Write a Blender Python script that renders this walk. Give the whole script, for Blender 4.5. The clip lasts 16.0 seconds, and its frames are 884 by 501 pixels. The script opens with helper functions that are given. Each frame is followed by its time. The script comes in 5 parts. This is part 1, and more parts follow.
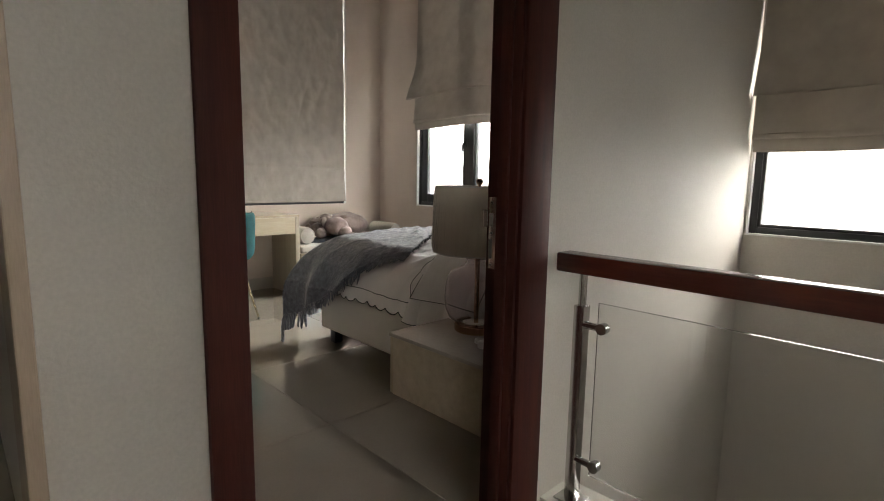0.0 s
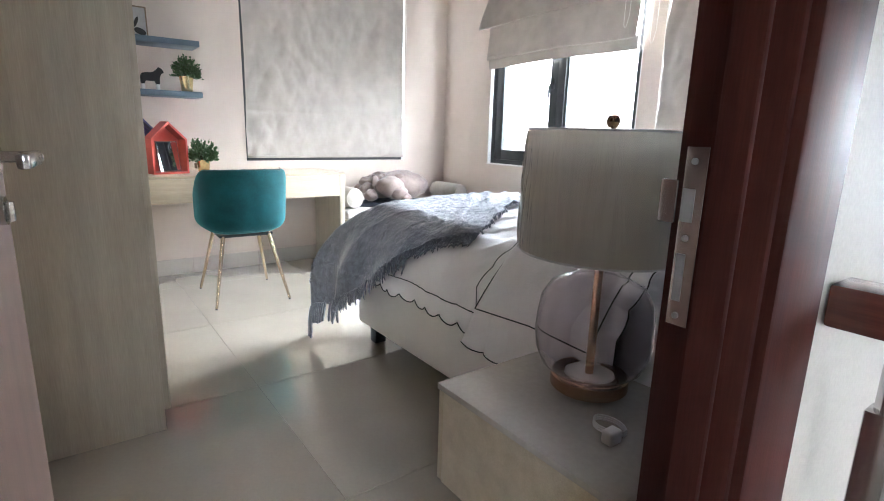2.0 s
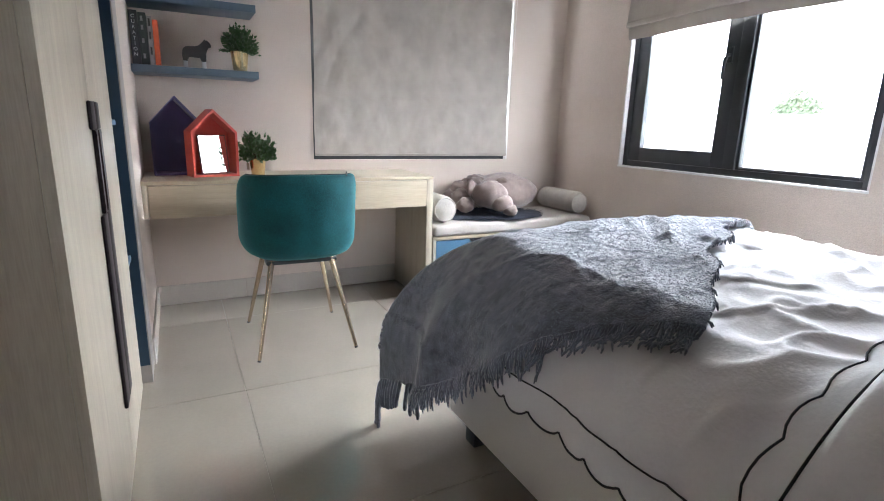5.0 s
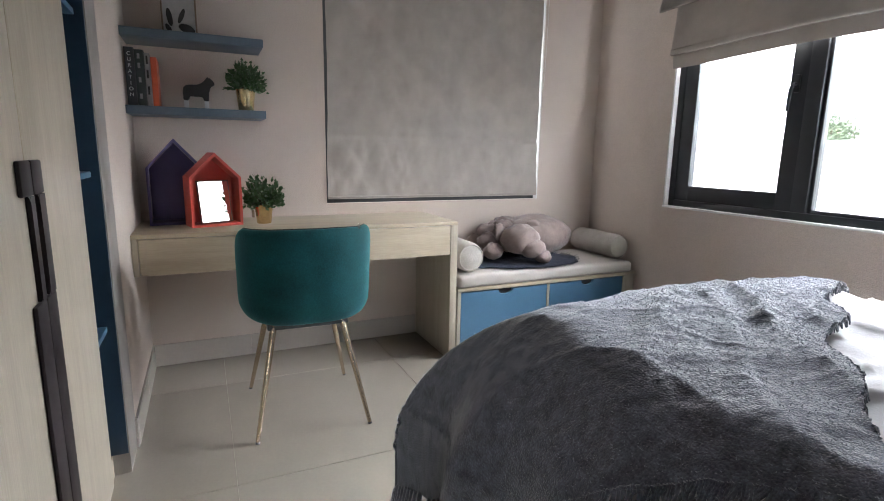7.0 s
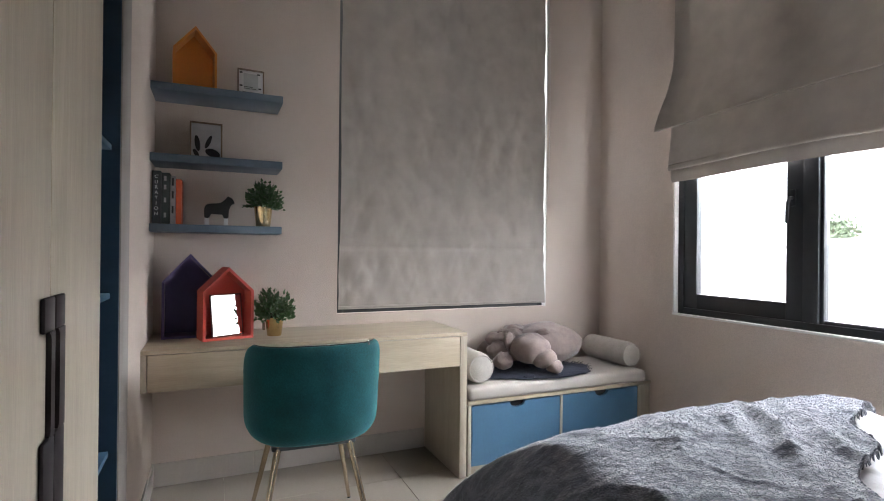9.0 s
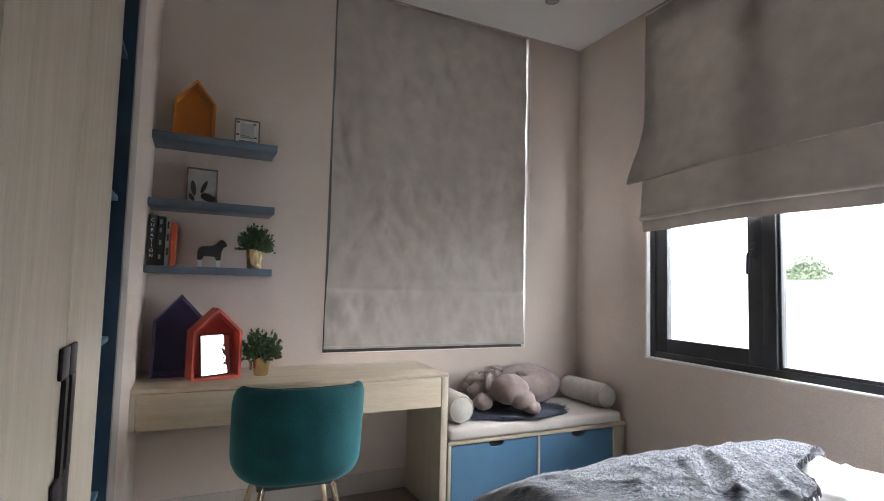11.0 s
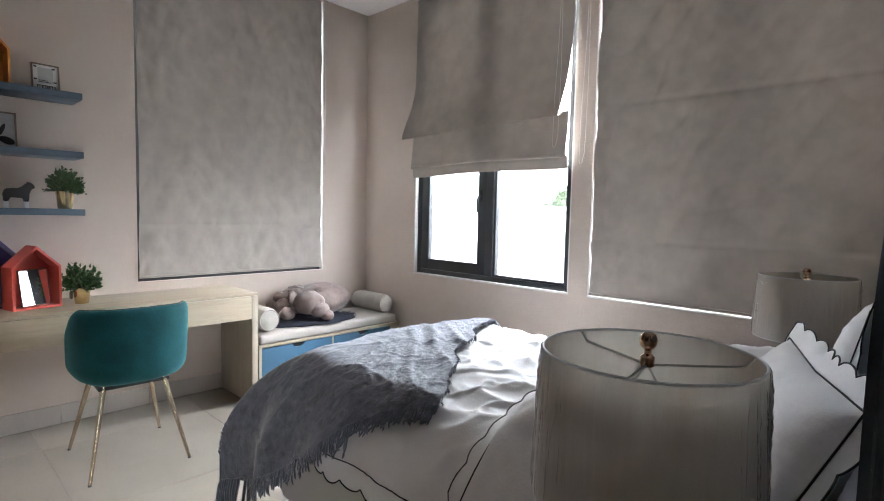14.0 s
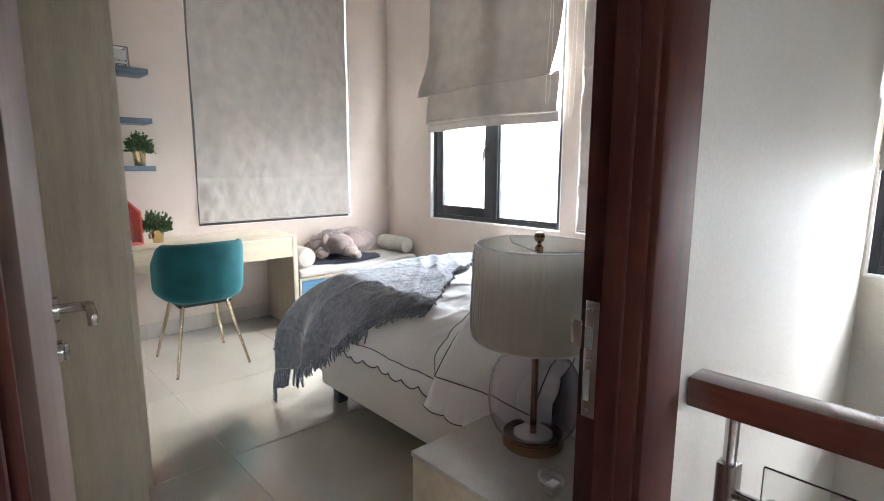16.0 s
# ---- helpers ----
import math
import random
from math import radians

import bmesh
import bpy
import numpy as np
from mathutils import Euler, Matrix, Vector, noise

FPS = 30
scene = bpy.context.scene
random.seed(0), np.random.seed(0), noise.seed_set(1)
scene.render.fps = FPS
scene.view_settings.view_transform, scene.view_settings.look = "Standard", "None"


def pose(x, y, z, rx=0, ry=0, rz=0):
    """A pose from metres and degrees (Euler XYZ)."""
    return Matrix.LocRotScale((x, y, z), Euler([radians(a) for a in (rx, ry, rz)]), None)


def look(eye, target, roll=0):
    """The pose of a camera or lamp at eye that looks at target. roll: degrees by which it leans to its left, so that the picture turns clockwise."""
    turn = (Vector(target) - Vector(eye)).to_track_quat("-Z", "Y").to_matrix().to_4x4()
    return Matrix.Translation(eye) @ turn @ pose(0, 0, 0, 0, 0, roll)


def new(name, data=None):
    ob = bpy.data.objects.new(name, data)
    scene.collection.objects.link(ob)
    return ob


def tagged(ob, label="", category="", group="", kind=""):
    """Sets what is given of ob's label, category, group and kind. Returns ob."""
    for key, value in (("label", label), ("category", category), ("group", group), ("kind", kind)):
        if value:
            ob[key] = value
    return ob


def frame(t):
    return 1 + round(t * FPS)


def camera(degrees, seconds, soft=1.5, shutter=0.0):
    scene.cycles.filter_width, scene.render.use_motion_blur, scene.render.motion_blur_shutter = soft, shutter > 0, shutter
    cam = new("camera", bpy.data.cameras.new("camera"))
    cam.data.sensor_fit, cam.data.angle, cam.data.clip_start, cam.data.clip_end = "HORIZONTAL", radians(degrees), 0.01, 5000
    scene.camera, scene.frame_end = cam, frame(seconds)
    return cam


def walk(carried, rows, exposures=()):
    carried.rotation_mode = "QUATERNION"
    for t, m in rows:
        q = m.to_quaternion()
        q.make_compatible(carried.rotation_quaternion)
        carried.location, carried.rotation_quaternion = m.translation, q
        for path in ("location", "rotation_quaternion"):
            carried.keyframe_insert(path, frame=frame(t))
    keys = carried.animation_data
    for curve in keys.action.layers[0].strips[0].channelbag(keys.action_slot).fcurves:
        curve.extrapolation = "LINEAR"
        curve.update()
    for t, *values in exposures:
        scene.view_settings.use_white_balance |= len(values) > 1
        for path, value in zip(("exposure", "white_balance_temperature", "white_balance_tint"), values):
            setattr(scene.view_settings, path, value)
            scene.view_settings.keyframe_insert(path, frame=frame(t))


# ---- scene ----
cam = camera(80.8, 16.0, soft=1.0)
PATH = [
    (0, (0.15, 0.114, 1.117), (-1.283, 1.482, 0.84), 1.0),
    (0.5, (-0.058, 0.271, 1.093), (-1.474, 1.649, 0.786), 1.4),
    (1, (-0.22, 0.461, 1.09), (-1.684, 1.776, 0.73), 1.2),
    (1.5, (-0.413, 0.604, 1.083), (-1.938, 1.828, 0.666), 2.1),
    (2, (-0.569, 0.713, 1.069), (-2.141, 1.869, 0.629), 1.6),
    (2.5, (-0.687, 0.884, 1.065), (-2.388, 1.833, 0.611), 1.5),
    (3, (-0.813, 0.955, 1.056), (-2.544, 1.843, 0.592), 2.0),
    (3.5, (-0.97, 0.989, 1.053), (-2.702, 1.877, 0.591), 1.8),
    (6, (-1.709, 1.213, 1.058), (-3.438, 2.092, 0.573), 1.6),
    (6.5, (-1.765, 1.247, 1.087), (-3.518, 2.084, 0.611), 1.3),
    (7, (-1.787, 1.251, 1.112), (-3.573, 2.072, 0.743), 1.0),
    (7.5, (-1.805, 1.243, 1.127), (-3.613, 2.051, 0.851), 0.7),
    (8, (-1.801, 1.243, 1.142), (-3.624, 2.045, 0.954), 0.6),
    (8.5, (-1.801, 1.228, 1.157), (-3.626, 2.041, 1.067), 0.6),
    (9, (-1.78, 1.239, 1.181), (-3.612, 2.042, 1.184), 0.6),
    (11.5, (-1.586, 1.132, 1.237), (-3.358, 2.04, 1.421), 1.1),
    (12, (-1.472, 1.049, 1.246), (-3.104, 2.198, 1.376), 0.9),
    (12.5, (-1.321, 1.005, 1.283), (-2.809, 2.339, 1.342), 0.9),
    (13, (-1.18, 0.986, 1.3), (-2.627, 2.366, 1.295), 1.7),
    (13.5, (-1.072, 0.918, 1.33), (-2.478, 2.338, 1.257), 1.5),
    (14, (-0.938, 0.802, 1.315), (-2.314, 2.246, 1.174), 1.3),
    (14.5, (-0.798, 0.764, 1.309), (-2.184, 2.194, 1.125), 1.0),
    (15, (-0.636, 0.68, 1.322), (-2.024, 2.098, 1.076), 0.9),
    (15.5, (-0.506, 0.617, 1.304), (-1.939, 1.98, 1.007), 0.6),
    (16, (-0.417, 0.51, 1.299), (-1.863, 1.853, 0.979), 0.2),
]
EXPOSURES = [(0, -0.25, 7100, 11), (0.5, 0.18, 6450, 13), (1, 0.6, 6250, 12), (1.5, 1.0, 6000, 11), (2.0, 1.28, 5880, 10), (2.5, 1.5, 5750, 9), (3.5, 1.6, 5800, 11), (6, -0.05, 6100, 12.5), (7, -0.05, 6150, 13), (9, -0.05, 6250, 14), (11.5, -0.08, 6250, 14), (12.5, 0.18, 6150, 13), (14, 0.38, 6050, 12), (14.5, 0.85, 5900, 12), (15, 1.0, 5900, 12.5), (16, 1.02, 6100, 11)]
walk(cam, [(t, look(eye, target, roll)) for t, eye, target, roll in PATH], EXPOSURES)

# ---- world and light ----
world = bpy.data.worlds.new("overcast_sky")
scene.world = world
world.use_nodes = True
wn = world.node_tree.nodes
sky = wn.new("ShaderNodeTexSky")
sky.sky_type = "NISHITA"
sky.sun_disc = False
sky.sun_elevation = radians(52)
sky.sun_rotation = radians(200)
sky.air_density, sky.dust_density, sky.ozone_density = 1.0, 2.0, 1.0
world.node_tree.links.new(sky.outputs["Color"], wn["Background"].inputs["Color"])
wn["Background"].inputs["Strength"].default_value = 0.15

sun = new("sun", bpy.data.lights.new("sun", "SUN"))
sun.data.energy, sun.data.angle, sun.data.color = 0.8, radians(25), (1.0, 0.97, 0.93)
sun.matrix_world = look((0, 0, 20), (1.5, 4.0, 14.5))

CLOUD = bpy.data.materials.new("overcast_cloud")
CLOUD.use_nodes = True
ct = CLOUD.node_tree
glow = ct.nodes.new("ShaderNodeEmission")
glow.inputs["Color"].default_value, glow.inputs["Strength"].default_value = (0.93, 0.97, 1.0, 1), 24.0
ct.links.new(glow.outputs["Emission"], ct.nodes["Material Output"].inputs["Surface"])


def sky_lamp(name, centre, aim, width, height, energy):
    """An area lamp standing in for the bright sky above an opening."""
    lamp = new(name, bpy.data.lights.new(name, "AREA"))
    lamp.data.shape, lamp.data.size, lamp.data.size_y = "RECTANGLE", width, height
    lamp.data.energy, lamp.data.color = energy, (0.93, 0.97, 1.0)
    lamp.matrix_world = look(centre, aim)
    return lamp


sky_lamp("sky_light_bedroom", (-3.55, 5.50, 2.75), (-2.7, 2.4, 0.6), 2.4, 1.8, 680)
sky_lamp("sky_light_stair", (0.7, 5.60, 2.75), (-0.1, 2.4, 0.6), 2.4, 1.8, 112)
# fill light for the hall, shone in through the added east window
sky_lamp("fill_light_hall", (3.6, 0.2, 2.6), (1.0, 0.2, 0.9), 1.8, 1.7, 17)


# ---- helpers for building ----
def box(bm, x0, x1, y0, y1, z0, z1, bevel=0.0, segments=2):
    """A box between two corners, with rounded edges."""
    if x0 > x1: x0, x1 = x1, x0
    if y0 > y1: y0, y1 = y1, y0
    if z0 > z1: z0, z1 = z1, z0
    vs = [bm.verts.new((x, y, z)) for x in (x0, x1) for y in (y0, y1) for z in (z0, z1)]
    fs = [bm.faces.new([vs[i] for i in f]) for f in ((0, 1, 3, 2), (4, 6, 7, 5), (0, 4, 5, 1), (2, 3, 7, 6), (0, 2, 6, 4), (1, 5, 7, 3))]
    if bevel:
        edges = list({e for f in fs for e in f.edges})
        bmesh.ops.bevel(bm, geom=edges, offset=bevel, segments=segments, profile=0.5, affect="EDGES", clamp_overlap=True)
    return bm


def boxed(x0, x1, y0, y1, z0, z1, bevel=0.0, segments=2):
    return box(bmesh.new(), x0, x1, y0, y1, z0, z1, bevel, segments)


def lathe(profile, segments=32, centre=(0, 0), bm=None):
    """A solid of revolution about an upright axis from (radius, height) pairs."""
    bm = bm or bmesh.new()
    rings = []
    for r, z in profile:
        if r < 1e-5:
            rings.append([bm.verts.new((centre[0], centre[1], z))])
        else:
            rings.append([bm.verts.new((centre[0] + r * math.cos(2 * math.pi * i / segments), centre[1] + r * math.sin(2 * math.pi * i / segments), z)) for i in range(segments)])
    for a, b in zip(rings, rings[1:]):
        for i in range(segments):
            j = (i + 1) % segments
            q = [a[i % len(a)], a[j % len(a)], b[j % len(b)], b[i % len(b)]]
            q = [v for k, v in enumerate(q) if v not in q[:k]]
            if len(q) > 2:
                bm.faces.new(q)
    return bm


def tube(points, radius, sides=8, bm=None, closed=False):
    """A round bar along points; radius may be one number or one a point."""
    bm = bm or bmesh.new()
    pts = [Vector(p) for p in points]
    n = len(pts)
    radii = radius if isinstance(radius, (list, tuple)) else [radius] * n
    rings, up = [], None
    for i, p in enumerate(pts):
        if closed:
            d = (pts[(i + 1) % n] - pts[i - 1]).normalized()
        else:
            d = (pts[min(i + 1, n - 1)] - pts[max(i - 1, 0)]).normalized()
        if up is None:
            up = d.orthogonal().normalized()
        up = (up - d * up.dot(d))
        up = up.normalized() if up.length > 1e-6 else d.orthogonal().normalized()
        side = d.cross(up)
        rings.append([bm.verts.new(p + radii[i] * (math.cos(2 * math.pi * k / sides) * up + math.sin(2 * math.pi * k / sides) * side)) for k in range(sides)])
    pairs = list(zip(rings, rings[1:])) + ([(rings[-1], rings[0])] if closed else [])
    for a, b in pairs:
        for k in range(sides):
            bm.faces.new((a[k], a[(k + 1) % sides], b[(k + 1) % sides], b[k]))
    if not closed:
        bm.faces.new(rings[0][::-1])
        bm.faces.new(rings[-1])
    return bm


def sheet(fn, nu, nv, thick=0.0, bm=None):
    """A surface fn(u, v) with u, v from 0 to 1, given a thickness below it."""
    bm = bm or bmesh.new()
    top = [[bm.verts.new(fn(i / nu, j / nv)) for j in range(nv + 1)] for i in range(nu + 1)]
    faces = [bm.faces.new((top[i][j], top[i + 1][j], top[i + 1][j + 1], top[i][j + 1])) for i in range(nu) for j in range(nv)]
    if thick:
        bm.normal_update()
        low = [[bm.verts.new(v.co - v.normal * thick) for v in row] for row in top]
        for i in range(nu):
            for j in range(nv):
                bm.faces.new((low[i][j + 1], low[i + 1][j + 1], low[i + 1][j], low[i][j]))
        for i in range(nu):
            bm.faces.new((top[i][0], low[i][0], low[i + 1][0], top[i + 1][0]))
            bm.faces.new((top[i + 1][nv], low[i + 1][nv], low[i][nv], top[i][nv]))
        for j in range(nv):
            bm.faces.new((top[0][j + 1], low[0][j + 1], low[0][j], top[0][j]))
            bm.faces.new((top[nu][j], low[nu][j], low[nu][j + 1], top[nu][j + 1]))
    return bm


def prism(outline, depth, place):
    """An outline of (a, b) pairs given a depth; place(a, b, c) puts it in space."""
    bm = bmesh.new()
    f = [bm.verts.new(place(a, b, 0)) for a, b in outline]
    k = [bm.verts.new(place(a, b, depth)) for a, b in outline]
    bm.faces.new(f), bm.faces.new(k[::-1])
    for i in range(len(f)):
        j = (i + 1) % len(f)
        bm.faces.new((f[j], f[i], k[i], k[j]))
    return bm


def blob(bm, centre, size, turn=(0, 0, 0), seg=20, lumpy=0.0, seed=0.0):
    """A soft rounded mass."""
    made = bmesh.ops.create_uvsphere(bm, u_segments=seg, v_segments=max(8, seg // 2), radius=1.0)["verts"]
    m = pose(*centre, *turn)
    for v in made:
        n = 1 + lumpy * noise.noise(v.co * 2.2 + Vector((seed, seed * 2, 0)))
        v.co = m @ Vector((v.co.x * size[0] * n, v.co.y * size[1] * n, v.co.z * size[2] * n))
    return bm


def mesh_of(name, bm, material, smooth=35):
    bmesh.ops.recalc_face_normals(bm, faces=bm.faces)
    me = bpy.data.meshes.new(name)
    bm.to_mesh(me)
    bm.free()
    if material is not None:
        me.materials.append(material)
    if smooth:
        me.polygons.foreach_set("use_smooth", [True] * len(me.polygons))
        me.set_sharp_from_angle(angle=radians(smooth))
    return me


def part(name, bm, material, parent, label="", smooth=35):
    """One mesh as a part under a thing or a part."""
    ob = new(name, mesh_of(name, bm, material, smooth))
    ob.parent = parent
    return tagged(ob, label=label) if label else ob


def thing(name, place, label, category, group="", turn=0):
    ob = new(name)
    ob.empty_display_size = 0.05
    ob.matrix_basis = pose(*place, 0, 0, turn)
    return tagged(ob, label=label, category=category, group=group)


def solo(name, bm, material, label, category, group="", kind="", smooth=35, place=None):
    ob = new(name, mesh_of(name, bm, material, smooth))
    if place:
        ob.matrix_basis = place
    return tagged(ob, label=label, category=category, group=group, kind=kind)


def structure(name, bm, material, label="", category="", smooth=0):
    ob = new(name, mesh_of(name, bm, material, smooth))
    return tagged(ob, label=label, category=category or name.split("_")[0], kind="structure")


# ---- materials ----
def material(name, colour, rough=0.5, metal=0.0, second=None, scale=6.0, stretch=(1, 1, 1), fine=0.0, bump=0.0, bump_scale=80.0,
             coat=0.0, sheen=0.0, spec=0.5, rough_vary=0.0, random_tone=0.0, bump_stretch=None):
    """A surface with a broad and a fine variation of tone, relief and gloss, at real size."""
    m = bpy.data.materials.new(name)
    m.use_nodes = True
    nt = m.node_tree
    n, link = nt.nodes, nt.links.new
    b = n["Principled BSDF"]
    b.inputs["Roughness"].default_value = rough
    b.inputs["Metallic"].default_value = metal
    b.inputs["Specular IOR Level"].default_value = spec
    b.inputs["Coat Weight"].default_value = coat
    b.inputs["Coat Roughness"].default_value = 0.12
    b.inputs["Sheen Weight"].default_value = sheen
    b.inputs["Sheen Roughness"].default_value = 0.4
    geo = n.new("ShaderNodeNewGeometry")
    mapping = n.new("ShaderNodeMapping")
    mapping.inputs["Scale"].default_value = stretch
    link(geo.outputs["Position"], mapping.inputs["Vector"])
    big = n.new("ShaderNodeTexNoise")
    big.inputs["Scale"].default_value, big.inputs["Detail"].default_value = scale, 5.0
    link(mapping.outputs["Vector"], big.inputs["Vector"])
    ramp = n.new("ShaderNodeMapRange")
    ramp.inputs["From Min"].default_value, ramp.inputs["From Max"].default_value = 0.3, 0.7
    link(big.outputs["Fac"], ramp.inputs["Value"])
    mix = n.new("ShaderNodeMix")
    mix.data_type = "RGBA"
    mix.inputs["A"].default_value = (*colour, 1)
    mix.inputs["B"].default_value = (*(second or [c * 0.88 for c in colour]), 1)
    link(ramp.outputs["Result"], mix.inputs["Factor"])
    out = mix.outputs["Result"]
    small = n.new("ShaderNodeTexNoise")
    small.inputs["Scale"].default_value, small.inputs["Detail"].default_value = bump_scale, 4.0
    if bump_stretch:
        other = n.new("ShaderNodeMapping")
        other.inputs["Scale"].default_value = bump_stretch
        link(geo.outputs["Position"], other.inputs["Vector"])
        link(other.outputs["Vector"], small.inputs["Vector"])
    else:
        link(mapping.outputs["Vector"], small.inputs["Vector"])
    if fine:
        hsv = n.new("ShaderNodeHueSaturation")
        rng = n.new("ShaderNodeMapRange")
        rng.inputs["From Min"].default_value, rng.inputs["From Max"].default_value = 0.25, 0.75
        rng.inputs["To Min"].default_value, rng.inputs["To Max"].default_value = 1 - fine, 1 + fine
        link(small.outputs["Fac"], rng.inputs["Value"])
        link(rng.outputs["Result"], hsv.inputs["Value"])
        link(out, hsv.inputs["Color"])
        out = hsv.outputs["Color"]
    if random_tone:
        info = n.new("ShaderNodeObjectInfo")
        rr = n.new("ShaderNodeMapRange")
        rr.inputs["To Min"].default_value, rr.inputs["To Max"].default_value = 1 - random_tone, 1 + random_tone
        link(info.outputs["Random"], rr.inputs["Value"])
        h2 = n.new("ShaderNodeHueSaturation")
        link(rr.outputs["Result"], h2.inputs["Value"])
        link(out, h2.inputs["Color"])
        out = h2.outputs["Color"]
    link(out, b.inputs["Base Color"])
    if bump:
        bp = n.new("ShaderNodeBump")
        bp.inputs["Strength"].default_value, bp.inputs["Distance"].default_value = bump, 0.004
        link(small.outputs["Fac"], bp.inputs["Height"])
        link(bp.outputs["Normal"], b.inputs["Normal"])
    if rough_vary:
        rv = n.new("ShaderNodeMapRange")
        rv.inputs["To Min"].default_value, rv.inputs["To Max"].default_value = max(0.02, rough - rough_vary), rough + rough_vary
        link(big.outputs["Fac"], rv.inputs["Value"])
        link(rv.outputs["Result"], b.inputs["Roughness"])
    return m


def glass_material(name, colour=(1, 1, 1), rough=0.0, ior=1.45):
    m = bpy.data.materials.new(name)
    m.use_nodes = True
    b = m.node_tree.nodes["Principled BSDF"]
    b.inputs["Base Color"].default_value = (*colour, 1)
    b.inputs["Transmission Weight"].default_value = 1.0
    b.inputs["Roughness"].default_value, b.inputs["IOR"].default_value = rough, ior
    return m


def blind_material(name, colour, passing):
    """Coated roman-blind cloth: a soft weave that lets a little daylight through."""
    m = material(name, colour, rough=0.85, second=[c * 0.82 for c in colour], scale=9.0, fine=0.13, bump=0.25, bump_scale=420.0, spec=0.2)
    nt = m.node_tree
    b = nt.nodes["Principled BSDF"]
    back = nt.nodes.new("ShaderNodeBsdfTranslucent")
    back.inputs["Color"].default_value = (*[c * 0.95 for c in colour], 1)
    mixed = nt.nodes.new("ShaderNodeMixShader")
    mixed.inputs["Fac"].default_value = passing
    out = nt.nodes["Material Output"]
    nt.links.new(b.outputs["BSDF"], mixed.inputs[1])
    nt.links.new(back.outputs["BSDF"], mixed.inputs[2])
    nt.links.new(mixed.outputs["Shader"], out.inputs["Surface"])
    return m


M_WALLPAPER = material("wallpaper_rose_beige", (0.62, 0.532, 0.465), 0.75, second=(0.565, 0.48, 0.415), scale=2.6, fine=0.10, bump=0.5, bump_scale=190, spec=0.25)
M_HALLWALL = material("cream_wall_paint", (0.60, 0.555, 0.495), 0.6, second=(0.56, 0.517, 0.46), scale=1.6, fine=0.05, bump=0.22, bump_scale=130, spec=0.22)
M_REVEAL = material("white_reveal_paint", (0.80, 0.79, 0.77), 0.6, scale=4, bump=0.1)
M_CEILING = material("ceiling_white_paint", (0.78, 0.77, 0.75), 0.7, second=(0.74, 0.73, 0.71), scale=1.3, bump=0.1, bump_scale=90)
M_TILE = material("polished_porcelain_tile", (0.335, 0.295, 0.242), 0.008, second=(0.30, 0.264, 0.215), scale=3.0, fine=0.03, bump=0, random_tone=0.03)
M_TILE.node_tree.nodes["Principled BSDF"].inputs["IOR"].default_value = 2.05
M_TILE.node_tree.nodes["Principled BSDF"].inputs["Coat Weight"].default_value = 0.8
M_TILE.node_tree.nodes["Principled BSDF"].inputs["Coat Roughness"].default_value = 0.006
M_GROUT = material("grey_grout", (0.32, 0.285, 0.235), 0.9, scale=20, bump=0.2)
M_SKIRT = material("porcelain_skirting", (0.52, 0.475, 0.42), 0.22, second=(0.48, 0.44, 0.39), scale=3, fine=0.03, random_tone=0.03)
M_OAK = material("pale_oak_veneer", (0.44, 0.385, 0.30), 0.42, second=(0.365, 0.315, 0.242), scale=3.5, stretch=(7, 7, 0.6), fine=0.10, bump=0.12, bump_scale=34, bump_stretch=(9, 9, 0.5), spec=0.35)
M_OAKH = material("pale_oak_veneer_level", (0.47, 0.395, 0.285), 0.38, second=(0.39, 0.32, 0.228), scale=3.5, stretch=(7, 0.6, 7), fine=0.09, bump=0.12, bump_scale=34, bump_stretch=(9, 0.5, 9), spec=0.4)
M_DOOR = material("door_leaf_veneer", (0.130, 0.080, 0.060), 0.5, second=(0.098, 0.060, 0.046), scale=3.0, stretch=(6, 6, 0.5), fine=0.10, bump=0.08, bump_scale=30, bump_stretch=(9, 9, 0.5), spec=0.25)
M_MAHOGANY = material("varnished_mahogany", (0.066, 0.017, 0.012), 0.58, second=(0.040, 0.011, 0.009), scale=4.0, stretch=(8, 8, 0.5), fine=0.16, bump=0.06, bump_scale=40, bump_stretch=(10, 10, 0.5), spec=0.14)
M_RAIL = material("varnished_mahogany_rail", (0.105, 0.026, 0.017), 0.26, second=(0.062, 0.016, 0.012), scale=4.0, stretch=(0.5, 8, 8), fine=0.14, bump=0.05, bump_scale=40, coat=0.5)
M_BLACKFRAME = material("black_aluminium", (0.018, 0.020, 0.023), 0.38, metal=0.0, second=(0.024, 0.026, 0.030), scale=10, fine=0.05, spec=0.5)
M_BLACKWOOD = material("black_handle_lacquer", (0.014, 0.010, 0.011), 0.5, second=(0.020, 0.015, 0.016), scale=12, fine=0.1, spec=0.25)
M_STEEL = material("brushed_steel", (0.62, 0.60, 0.58), 0.20, metal=1.0, second=(0.5, 0.49, 0.48), scale=20, fine=0.05)
M_NICKEL = material("satin_nickel", (0.58, 0.55, 0.51), 0.28, metal=1.0, scale=25, fine=0.04)
M_BRASS = material("polished_brass", (0.86, 0.68, 0.38), 0.24, metal=1.0, second=(0.62, 0.47, 0.26), scale=18, fine=0.05)
M_COPPER = material("rose_gold", (0.60, 0.39, 0.27), 0.16, metal=1.0, second=(0.50, 0.32, 0.22), scale=18, fine=0.05)
M_CHAIRLEG = material("brass_chair_leg", (0.50, 0.41, 0.29), 0.22, metal=1.0, scale=20, fine=0.04)
